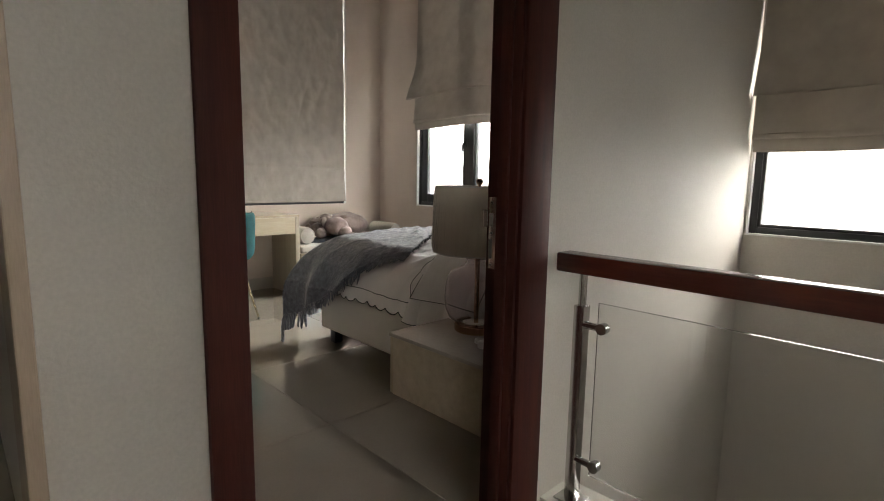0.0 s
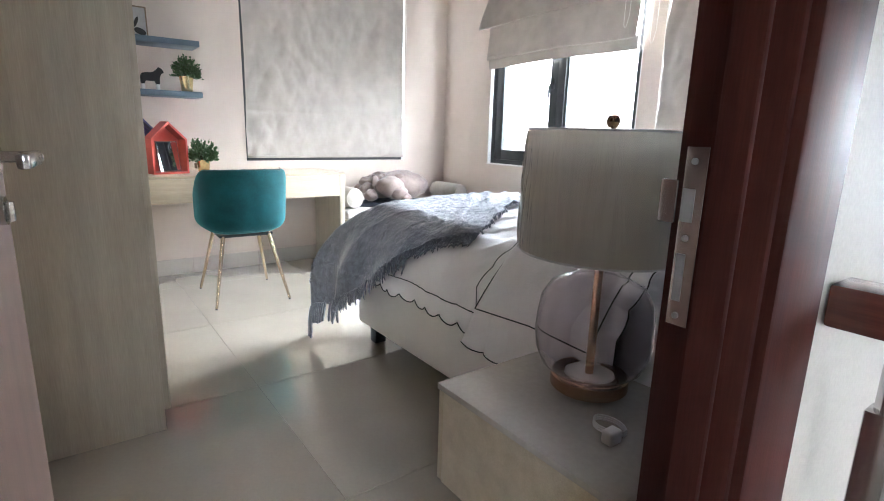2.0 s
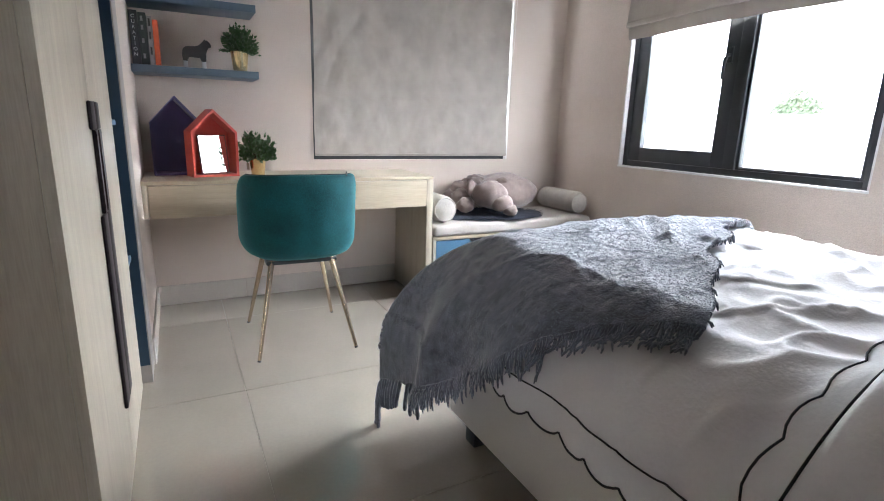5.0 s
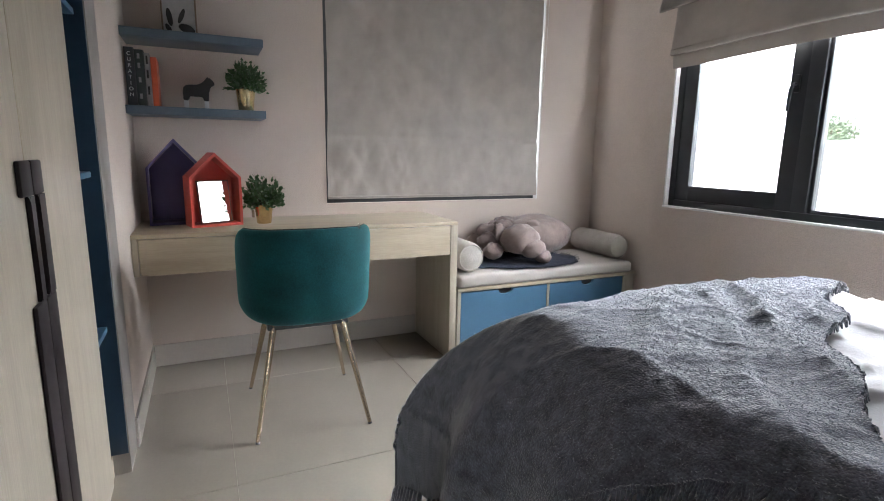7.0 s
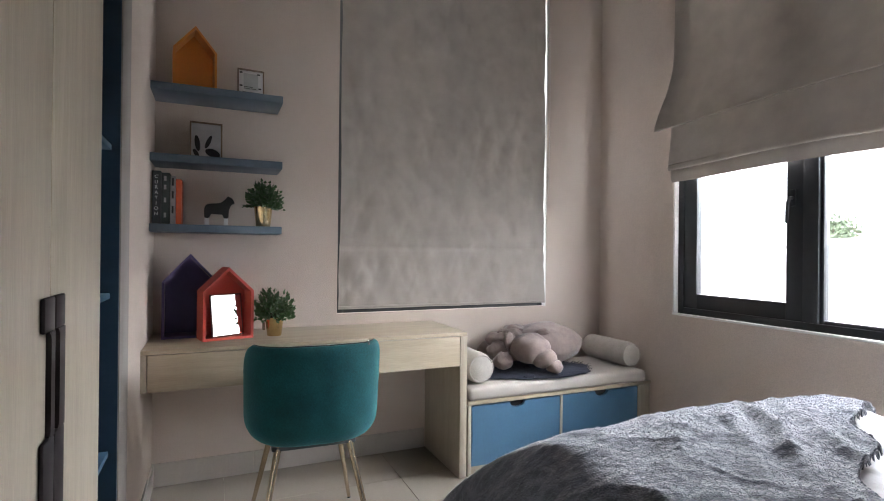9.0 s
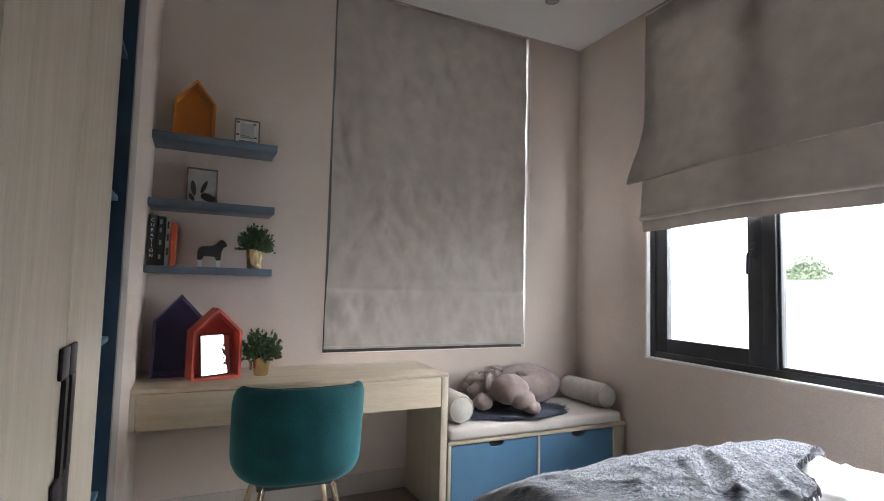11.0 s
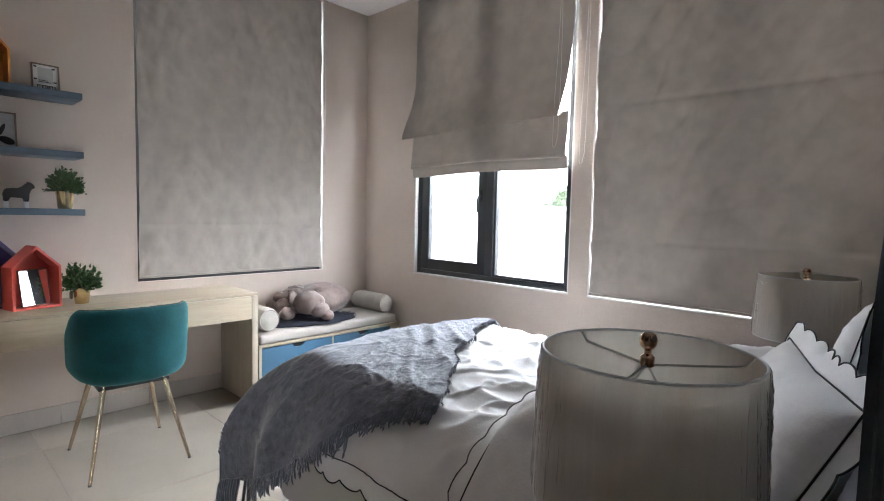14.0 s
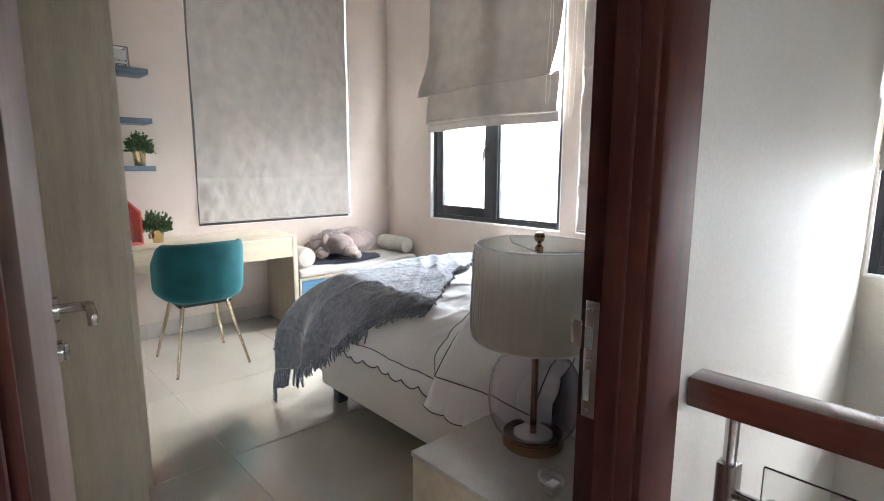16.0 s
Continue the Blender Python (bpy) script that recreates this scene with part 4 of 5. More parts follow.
# books
BOOKS = ((0.036, 0.245, 0.165, M_BOOK_DARK, "charcoal hardback book with white lettering on its spine"), (0.034, 0.238, 0.160, M_BOOK_GREEN, "dark green hardback book"),
         (0.020, 0.226, 0.155, M_BOOK_GREY, "grey hardback book with a patterned jacket"), (0.024, 0.212, 0.150, M_BOOK_RED, "vermilion hardback book leaning lightly"))
by = NICHE + 0.008
first_book = None
for k, (w, h, d, mat, label) in enumerate(BOOKS):
    root = thing("book", (WX + 0.030, by, SHELF_Z[0] + 0.001), label, "book", "books on the shelf")
    part("cover", boxed(0, d, 0, 0.003, 0, h, 0.001), mat, root)
    part("cover", boxed(0, d, w - 0.003, w, 0, h, 0.001), mat, root)
    part("spine", boxed(d - 0.004, d + 0.002, 0.0005, w - 0.0005, 0, h, 0.0015), mat, root)
    part("pages", boxed(0.004, d - 0.0045, 0.0035, w - 0.0035, 0.004, h - 0.004), M_PAGES, root)
    if k == 0:
        first_book = root
        for i, ch in enumerate("CURATION"):
            cu = bpy.data.curves.new("letter", "FONT")
            cu.body, cu.size, cu.extrude = ch, 0.022, 0.0004
            cu.align_x, cu.align_y = "CENTER", "CENTER"
            cu.materials.append(M_WHITE)
            t = new("spine_letter", cu)
            t.parent = root
            t.matrix_basis = pose(d + 0.0028, w / 2, h - 0.028 - i * 0.0245, 90, 0, 90)
    if k == 1:
        for z in (0.20, 0.16, 0.10, 0.03):
            part("spine_bar", boxed(d + 0.0022, d + 0.003, w * 0.3, w * 0.6, z, z + 0.022), M_BOOK_GREY, root, smooth=0)
    if k == 2:
        for z in (0.18, 0.12, 0.05):
            part("spine_bar", boxed(d + 0.0022, d + 0.003, w * 0.3, w * 0.7, z, z + 0.035), M_INK, root, smooth=0)
    by += w + 0.0025

# toy horse: flat sawn body with chest, neck, head and four legs
hz = SHELF_Z[0] + 0.001
horse = thing("toy_horse", (-4.535, 1.253, hz), "black painted wooden horse with white hooves", "figurine")
body_outline = [(-0.060, 0.034), (-0.038, 0.034), (-0.034, 0.060), (0.022, 0.058), (0.026, 0.034), (0.047, 0.034), (0.049, 0.075), (0.053, 0.098), (0.060, 0.108), (0.072, 0.104), (0.076, 0.114), (0.062, 0.135), (0.050, 0.142), (0.046, 0.138), (0.030, 0.128), (0.016, 0.108), (0.002, 0.103), (-0.040, 0.105), (-0.056, 0.096), (-0.062, 0.075)]
hb = prism(body_outline, 0.034, lambda a, b, c: (0.017 - c, a, b))
bmesh.ops.bevel(hb, geom=list(hb.edges), offset=0.004, segments=2, affect="EDGES")
part("body", hb, M_HORSE, horse)
for y0, y1 in ((-0.060, -0.038), (0.026, 0.047)):
    for x0, x1 in ((-0.017, -0.004), (0.004, 0.017)):
        part("hoof", boxed(x0, x1, y0 + 0.001, y1 - 0.001, 0, 0.0345, 0.003), M_WHITE, horse, "white painted hoof")


def potted_plant(place, r, h, spread, tall, seed, label):
    """A small boxwood ball in a brass pot: pot, rim, soil, stems and several hundred leaves."""
    rnd = random.Random(seed)
    root = thing("potted_plant", place, label, "potted plant", "boxwood plants")
    prof = [(0.0, 0.0), (r * 0.74, 0.0), (r * 0.78, 0.003), (r, h - 0.004), (r * 1.03, h), (r * 0.98, h), (r * 0.94, h - 0.006), (r * 0.80, h - 0.02), (0.0, h - 0.02)]
    part("pot", lathe(prof, 40), M_BRASS, root, "polished brass pot", smooth=40)
    part("soil", lathe([(0, h - 0.010), (r * 0.5, h - 0.009), (r * 0.90, h - 0.013), (r * 0.90, h - 0.019), (0, h - 0.019)], 20), M_SOIL, root)
    stems, leaves, tips = bmesh.new(), bmesh.new(), bmesh.new()
    for k in range(170):
        a, e = rnd.uniform(0, 2 * math.pi), math.acos(rnd.uniform(-0.25, 1.0))
        reach = rnd.uniform(0.80, 1.06)
        d = Vector((math.sin(e) * math.cos(a) * spread, math.sin(e) * math.sin(a) * spread, math.cos(e) * tall)) * reach
        base = Vector((rnd.uniform(-0.2, 0.2) * r, rnd.uniform(-0.2, 0.2) * r, h - 0.012))
        tip = base + Vector((0, 0, tall * 0.25)) + d
        mid = base.lerp(tip, 0.5) + Vector((0, 0, 0.008))
        tube([base, mid, tip], [0.0012, 0.001, 0.0006], 4, stems)
        for j in range(9):
            f = rnd.uniform(0.35, 1.05)
            p = base.lerp(mid, f * 2) if f < 0.5 else mid.lerp(tip, f * 2 - 1)
            n = (p - base + Vector((rnd.uniform(-1, 1), rnd.uniform(-1, 1), rnd.uniform(-0.4, 1))) * 0.03).normalized()
            s = n.orthogonal().normalized()
            s.rotate(Matrix.Rotation(rnd.uniform(0, 6.3), 3, n))
            t = (n + s * rnd.uniform(-0.8, 0.8)).normalized()
            b = t.cross(s).normalized()
            ln, wd = rnd.uniform(0.015, 0.023), rnd.uniform(0.006, 0.0095)
            target = tips if (k % 5 == 0 and j == 0) else leaves
            cup = s.cross(t) * 0.002
            pts = (p, p + t * ln * 0.4 + b * wd + cup, p + t * ln, p + t * ln * 0.4 - b * wd + cup)
            vs = [target.verts.new(c) for c in pts]
            target.faces.new(vs[:3]), target.faces.new((vs[0], vs[2], vs[3]))
    part("stems", stems, M_SOIL, root)
    tagged(part("foliage", leaves, M_LEAF, root, "dense small green leaves", smooth=0), kind="stuff")
    tagged(part("leaf_tips", tips, M_BLOSSOM, root, "pale leaf tips", smooth=0), kind="stuff")
    return root


potted_plant((-4.530, 1.462, SHELF_Z[0] + 0.001), 0.044, 0.098, 0.086, 0.105, 3, "boxwood ball in a brass pot on the shelf")
dp = potted_plant((-4.440, 1.512, 0.761), 0.043, 0.090, 0.092, 0.115, 8, "boxwood ball in a brass pot on the desk")
part("pot_tag", boxed(-0.016, 0.018, -0.056, -0.0445, 0.030, 0.066, 0.002), M_FRAMEWOOD, dp, "small brown tag")

# mirror leaning inside the coral box
mir = thing("table_mirror", (0, 0, 0), "small leaning mirror in a beaded frame", "mirror")
mir.matrix_basis = leaning(-4.408, 1.300, 0.774, 28.8, 8.0)
part("glass", boxed(0.0062, 0.0085, -0.072, 0.072, 0.007, 0.190), M_MIRROR, mir, smooth=0)
part("backing", boxed(0, 0.006, -0.078, 0.078, 0.001, 0.197, 0.001), M_INK, mir)
beads = bmesh.new()
for k in range(17):
    z = 0.006 + k * 0.0115
    for y in (-0.075, 0.075):
        blob(beads, (0.008, y, z), (0.0038, 0.0038, 0.0038), seg=8)
for k in range(13):
    y = -0.064 + k * 0.01067
    for z in (0.004, 0.194):
        blob(beads, (0.008, y, z), (0.0038, 0.0038, 0.0038), seg=8)
part("beaded_edge", beads, M_STEEL, mir, "silver beaded edge")

# ---- chair ----
chair = thing("desk_chair", (-3.975, 1.610, 0), "teal velvet tub chair on slim brass legs", "chair", turn=-2.0)


def shell(u, v):
    """The wrapped back: u runs round from arm to arm, v round the padded section."""
    ang = radians(-128 + 256 * u)
    rx, ry = 0.258, 0.229
    sq = 2.9
    c, s = math.cos(ang), math.sin(ang)
    k = (abs(c) ** sq + abs(s) ** sq) ** (-1 / sq)
    px, py = rx * c * k, ry * s * k
    fall = max(0.0, (abs(ang) - radians(58)) / radians(70))
    top = 0.832 - 0.20 * (fall ** 1.3) - 0.010 * (py / 0.25) ** 2
    low = 0.458 + 0.012 * (abs(py) / 0.25) ** 6
    th = 0.030
    a = 2 * math.pi * v
    ca, sa = math.cos(a), math.sin(a)
    e = 0.30
    off = math.copysign(abs(ca) ** 0.8, ca) * th
    zz = math.copysign(abs(sa) ** e, sa)
    z = (top + low) / 2 + zz * (top - low) / 2
    edge = max(0.0, abs(u - 0.5) * 2 - 0.93) / 0.07
    shrink = math.sqrt(max(0.0, 1 - edge * edge))
    off *= shrink
    z = (top + low) / 2 + (z - (top + low) / 2) * (0.55 + 0.45 * shrink)
    lean = 0.035 * max(0.0, (z - 0.46) / 0.37) * max(0.0, c)
    tuck = 0.022 * max(0.0, (0.52 - z) / 0.07) ** 1.5
    rr = 1 + (off + lean - tuck) / math.hypot(px, py)
    return (px * rr, py * rr, z + 0.0015 * noise.noise(Vector((px * 18, py * 18, z * 18))))


bm = sheet(shell, 96, 40)
bmesh.ops.remove_doubles(bm, verts=bm.verts, dist=0.0004)
part("backrest", bm, M_TEAL, chair, "padded wraparound velvet back", smooth=80)
seatp = bmesh.new()
blob(seatp, (-0.020, 0, 0.462), (0.250, 0.214, 0.040), seg=40)
for v in seatp.verts:
    x, y = (v.co.x + 0.02) / 0.250, v.co.y / 0.214
    k = (abs(x) ** 3.2 + abs(y) ** 3.2) ** (1 / 3.2) if abs(x) + abs(y) > 1e-6 else 0
    r = math.hypot(x, y)
    if r > 1e-6 and k > 1e-6:
        v.co.x, v.co.y = -0.02 + 0.250 * x * r / k, 0.214 * y * r / k
part("seat", seatp, M_TEAL, chair, smooth=80)
part("under_frame", boxed(-0.17, 0.15, -0.16, 0.16, 0.412, 0.432, 0.006), M_BLACKFRAME, chair)
pts = [shell(u / 40, 0.25) for u in range(6, 35)]
part("seam_piping", tube([(x, y, z + 0.0012) for x, y, z in pts], 0.0022, 6), M_INK, chair, "dark seam along the top edge")
part("zip_pull", boxed(0.282, 0.286, 0.174, 0.179, 0.826, 0.846, 0.001), M_STEEL, chair)
for sx, sy in ((1, -1), (1, 1), (-1, -1), (-1, 1)):
    foot = Vector((0.250 if sx > 0 else -0.265, 0.222 * sy, 0.0))
    head = Vector((0.135 * sx, 0.135 * sy, 0.43))
    leg = part("leg", tube([foot, foot.lerp(head, 0.02), foot.lerp(head, 0.5), head], [0.0075, 0.008, 0.011, 0.0135], 14), M_CHAIRLEG, chair, "slim tapered brass leg")
    part("foot_cap", tube([foot - Vector((0, 0, 0.0)), foot.lerp(head, 0.018)], 0.0085, 10), M_BLACKFRAME, leg)

# ---- bed ----
BX0, BX1, BY0, BY1 = -2.915, -0.990, 1.865, 3.275      # foot, head, near side, far side
bed = thing("bed", (0, 0, 0), "low ivory upholstered bed with an arched slate blue headboard", "bed")
part("bed_base", boxed(BX0 + 0.035, BX1, BY0 + 0.018, BY1 - 0.018, 0.105, 0.365, 0.018, 3), M_BEDFRAME, bed, "ivory leatherette bed base")
part("mattress", boxed(BX0 + 0.05, BX1 - 0.01, BY0 + 0.04, BY1 - 0.04, 0.366, 0.545, 0.05, 4), M_LINEN, bed)
for x in (BX0 + 0.10, BX1 - 0.12):
    for y in (BY0 + 0.10, BY1 - 0.10):
        part("leg", boxed(x - 0.03, x + 0.03, y - 0.03, y + 0.03, 0, 0.104, 0.004), M_BLACKFRAME, bed, "short dark leg")


def headboard_edge():
    """The headboard's outline: straight sides and a broad arch."""
    c, half = 2.57, 1.07
    right = [(c + half, 0.12), (c + half, 1.12)] + [(c + half - 0.50 * (1 - math.cos(a)), 1.12 + 0.32 * math.sin(a)) for a in [math.pi / 2 * k / 18 for k in range(1, 19)]]
    return right + [(2 * c - y, z) for y, z in reversed(right)]


edge = headboard_edge()
hbm = prism(edge, 0.065, lambda a, b, c: (EX0 - 0.003 - c, a, b))
bmesh.ops.bevel(hbm, geom=[e for e in hbm.edges if abs(e.verts[0].co.x - e.verts[1].co.x) < 1e-4 and e.verts[0].co.x < EX0 - 0.04], offset=0.018, segments=4, affect="EDGES")
part("headboard", hbm, M_HEADBOARD, bed, "arched slate blue upholstered headboard", smooth=50)
part("headboard_piping", tube([(EX0 - 0.052, y, z) for y, z in edge], 0.005, 8), M_HEADBOARD, bed)

R, RS = 0.17, 0.21          # rounding of the bedding at the foot and along the sides
DX0, DY0_, DY1_ = BX0 - 0.085, BY0 - 0.040, BY1 + 0.035


def fold(d, r):
    """Cloth over an edge: run inward from the edge and drop below the top."""
    if d >= r * math.pi / 2:
        return d - r * math.pi / 2 + r, 0.0
    if d >= 0:
        a = (r * math.pi / 2 - d) / r
        return r - r * math.sin(a), r - r * math.cos(a)
    return 0.0, r - d


TOP = 0.640


def drape(p, q, lift, seed, rough):
    """Cloth on the bed: p runs from the foot edge to the head, q from the near edge to the far one."""
    span = (DY1_ - DY0_) + RS * (math.pi - 2)
    if q < span / 2:
        hy, dy = fold(q, RS)
        y, sy = DY0_ + hy, -1
    else:
        hy, dy = fold(span - q, RS)
        y, sy = DY1_ - hy, 1
    hx, dx = fold(p, R)
    x = DX0 + hx
    drop = (dx ** 5 + dy ** 5) ** 0.2
    cx, cy = max(0.0, (x - DX0) / (BX1 - DX0)), min(1.0, max(0.0, (y - DY0_) / (DY1_ - DY0_)))
    crown = 0.061 * (4 * cy * (1 - cy)) ** 0.6 * min(1.0, 0.55 + cx * 4) * (1.0 - 0.35 * cx)
    n1 = noise.noise(Vector((x * 2.6 + seed, y * 2.6, seed)))
    n2 = noise.noise(Vector((x * 8 + y * 4, y * 7 - x * 2, seed * 2)))
    n3 = abs(noise.noise(Vector((x * 4.2 - y * 3.0, y * 4.6 + x * 2.0, seed * 3 + 1))))
    n4 = max(0.0, 1 - 7 * abs(noise.noise(Vector((x * 3.3 + y * 1.2 + seed, y * 4.4 - x * 2.4, seed + 7))))) ** 2
    n5 = max(0.0, 1 - 6 * abs(noise.noise(Vector((x * 5.0 - y * 2.0, y * 6.4 + x * 3.2, seed + 11))))) ** 2
    wr = rough * (0.9 * n1 + 0.45 * n2 - 1.1 * n3 + 0.42 * n4 + 0.26 * n5)
    hang = min(1.0, drop / 0.2)
    pleat = hang * (0.010 * math.sin(x * 21 + seed) + 0.012 * noise.noise(Vector((x * 7, y * 7, seed)))) if dy > dx else hang * (0.010 * math.sin(y * 19) + 0.012 * noise.noise(Vector((y * 7, x * 3, seed))))
    z = TOP + crown * (1 - hang) - drop + wr * (1 - 0.7 * hang) + lift * (1 - hang)
    out = lift * hang + pleat + 0.004 * hang
    if dy > 0.02 and dy >= dx:
        y += sy * out
    if dx > 0.02 and dx > dy:
        x -= out
    elif dx > 0.02:
        x -= out * 0.5
    return Vector((x, y, max(z, 0.006)))


LEN = (BX1 - DX0) + R * (math.pi / 2 - 1)
SPAN = (DY1_ - DY0_) + RS * (math.pi - 2)
PITCH = 0.094


def hem(p):
    """The scalloped hem: how far the duvet hangs below its edge."""
    return 0.022 + 0.026 * abs(math.sin(math.pi * p / PITCH)) ** 0.6 + 0.012 * noise.noise(Vector((p * 1.7, 3, 0)))


def duvet_at(u, v):
    p = -0.12 + u * (LEN + 0.12 - 0.02)
    h = hem(p)
    q = -h + v * (SPAN + 2 * h)
    return drape(p, q, 0.012, 2.0, 0.026)


duvet = thing("duvet", (0, 0, 0), "white duvet with a black-piped scalloped hem", "duvet")
part("cover", sheet(duvet_at, 260, 150, 0.010), M_LINEN, duvet, smooth=80)


def line_on_duvet(offset, lift, radius, u0=0.02, u1=0.96, scallop=True):
    pts = []
    n = 420
    for k in range(n + 1):
        u = u0 + (u1 - u0) * k / n
        p = -0.12 + u * (LEN + 0.10)
        q = -(hem(p) if scallop else 0.022) + offset
        pts.append(drape(p, q, 0.012, 2.0, 0.026) + Vector((0, -lift, 0)))
    return tube(pts, radius, 6)


part("hem_piping", line_on_duvet(0.001, 0.001, 0.0026), M_PIPING, duvet, "black piped hem")
part("border_piping", line_on_duvet(0.062, 0.002, 0.0022, scallop=False), M_PIPING, duvet, "black piped border")

# ---- throw ----
CORNERS = ((-0.25, -0.32), (1.04, 0.27), (0.30, 1.60), (-0.30, 1.72))   # foot-near, head-near, head-far, foot-far


def throw_pq(u, v):
    a = Vector(CORNERS[0]).lerp(Vector(CORNERS[1]), u)
    b = Vector(CORNERS[3]).lerp(Vector(CORNERS[2]), u)
    m = a.lerp(b, v)
    bow = -0.055 * math.sin(v * math.pi) * u - 0.03 * u * v
    wav = 0.030 * noise.noise(Vector((u * 7, v * 7, 5))) * (1 if min(u, v, 1 - u, 1 - v) < 0.06 else 0.3)
    sag = 0.095 * math.sin(math.pi * min(1.0, u * 1.25)) * (1 - v) ** 3
    return m[0] + bow + wav, m[1] + wav - sag


def throw_at(u, v):
    p, q = throw_pq(u, v)
    base = drape(p, q, 0.048, 2.0, 0.009)
    x, y = base.x, base.y
    # long soft folds that fan out from the far foot corner, and finer crumples between them
    ridge = 0.0
    for k, (c, ang, wid, amp) in enumerate(((-0.10, -30, 0.026, 0.014), (0.02, -34, 0.022, 0.020), (0.11, -37, 0.018, 0.030), (0.21, -38, 0.022, 0.034), (0.31, -44, 0.020, 0.020), (0.43, -50, 0.026, 0.014))):
        d = (x + 2.50) * math.sin(radians(ang)) - (y - 2.70) * math.cos(radians(ang)) - c + 0.045 * noise.noise(Vector((x * 2.6, y * 2.6, k)))
        mask = max(0.0, min(1.0, (y - 1.95) / 0.30)) * max(0.0, min(1.0, (x + 2.95) / 0.25)) * (0.75 + 0.6 * noise.noise(Vector((x * 2.0, y * 2.0, k + 20))))
        ridge += amp * max(0.0, mask) * (math.exp(-(d / wid) ** 2) - 0.3 * math.exp(-((d - 1.9 * wid) / (1.2 * wid)) ** 2)) * 0.55
    crumple = max(0.0, 1 - 5.5 * abs(noise.noise(Vector((x * 5.2 + y * 3.0, y * 4.0 - x * 3.4, 31.0))))) ** 2 * 0.0022
    crumple += max(0.0, 1 - 6.0 * abs(noise.noise(Vector((x * 9.0 - y * 2.5, y * 9.5 + x * 4.0, 37.0))))) ** 2 * 0.0014
    tuft = 0.0022 * noise.noise(Vector((x * 70, y * 60, base.z * 60))) + 0.004 * noise.noise(Vector((x * 15, y * 13, base.z * 13)))
    on_top = 1.0 if base.z > TOP - 0.10 else 0.35
    hang = max(0.0, min(1.0, (TOP - 0.06 - base.z) / 0.28))
    drop_fold = hang * (0.016 * math.sin(x * 19 + 2.0 * noise.noise(Vector((x * 4, y * 4, 3.0)))) + 0.012 * noise.noise(Vector((x * 11, y * 11, 8.0))))
    bulge = max(0.0, min(1.0, (TOP + 0.03 - base.z) / 0.10)) * (1 if q < 0.5 else 0) * max(0.0, min(1.0, (-2.15 - x) / 0.4))
    foot = hang * max(0.0, min(1.0, (DX0 + 0.34 - x) / 0.34))
    return Vector((x - 0.012 * foot, y - 0.022 * hang - 0.018 * bulge + (drop_fold if q < 0.3 else 0.0), base.z + (ridge + crumple + tuft) * on_top)) + (Vector((0, -0.010, 0)) if q < 0 else Vector((0, 0, 0)))


throw = thing("throw_blanket", (0, 0, 0), "slate grey chenille throw with a tasselled edge", "blanket")
part("cloth", sheet(throw_at, 260, 260, 0.007), M_THROW, throw, smooth=80)
rnd = random.Random(11)
tassels = bmesh.new()
for k in range(420):
    u = min(1.0, max(0.0, (k + rnd.uniform(-0.3, 0.3)) / 420))
    if u < 0.42 and k % 6:
        continue
    root_pt = throw_at(u, 0.003)
    p, q = throw_pq(u, 0.0)
    chunky = u < 0.42
    ln = rnd.uniform(0.095, 0.12) if chunky else rnd.uniform(0.035, 0.080) * (1.0 if u < 0.8 else 0.6)
    drift, curl, turn = rnd.uniform(-0.02, 0.02) if chunky else rnd.uniform(-0.022, 0.022), rnd.uniform(0.003, 0.007), rnd.uniform(0, 6)
    pts = []
    for j in range(9):
        f = j / 8
        if root_pt.z < TOP - 0.06:
            c = root_pt + Vector((drift * f * f + curl * 0.4 * math.sin(f * 7 + turn), -0.010 * math.sin(f * 2), -ln * f))
            c.z = max(c.z, 0.005)
        else:
            c = drape(p + drift * f, q - ln * f, 0.040, 2.0, 0.018) + Vector((curl * math.sin(f * 7 + turn) - curl * math.sin(turn), 0, curl * 0.6 * math.sin(f * 9)))
            c = c.lerp(root_pt, max(0.0, 1 - f * 3))
        pts.append(c)
    tube(pts, [0.0066, 0.0078, 0.0070, 0.0076, 0.0068, 0.0074, 0.0068, 0.0080, 0.0050] if chunky else [0.0040, 0.0044, 0.0036, 0.004, 0.0034, 0.0038, 0.0032, 0.003, 0.0016], 6, tassels)
tagged(part("fringe", tassels, M_THROW, throw, "twisted tassels along the edge"), kind="stuff")
rag = bmesh.new()
for k in range(160):
    v = rnd.uniform(0.0, 1.0)
    base = throw_at(1.0, v)
    p, q = throw_pq(1.0, v)
    ln = rnd.uniform(0.001, 0.004)
    tip = drape(p + ln, q + rnd.uniform(-0.02, 0.02), 0.034, 2.0, 0.018)
    tube([base, base.lerp(tip, 0.5) + Vector((0, 0, 0.004)), tip], [0.003, 0.0025, 0.0012], 4, rag)
tagged(part("ragged_edge", rag, M_THROW, throw, "fuzzy yarn ends"), kind="stuff")
# Fuzzy tufts, dense on top only; their pale colour paints in window light.
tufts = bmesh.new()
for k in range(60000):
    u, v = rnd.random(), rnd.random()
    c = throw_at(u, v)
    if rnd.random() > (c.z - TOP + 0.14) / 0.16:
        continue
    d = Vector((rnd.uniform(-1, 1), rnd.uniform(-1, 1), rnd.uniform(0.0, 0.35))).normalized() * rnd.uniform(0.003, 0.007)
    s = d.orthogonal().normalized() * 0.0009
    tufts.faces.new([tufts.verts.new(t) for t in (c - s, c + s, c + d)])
tagged(part("nap", tufts, M_NAP_LIT, throw, "short fuzzy pile, paled on top for window light", smooth=0), kind="stuff")


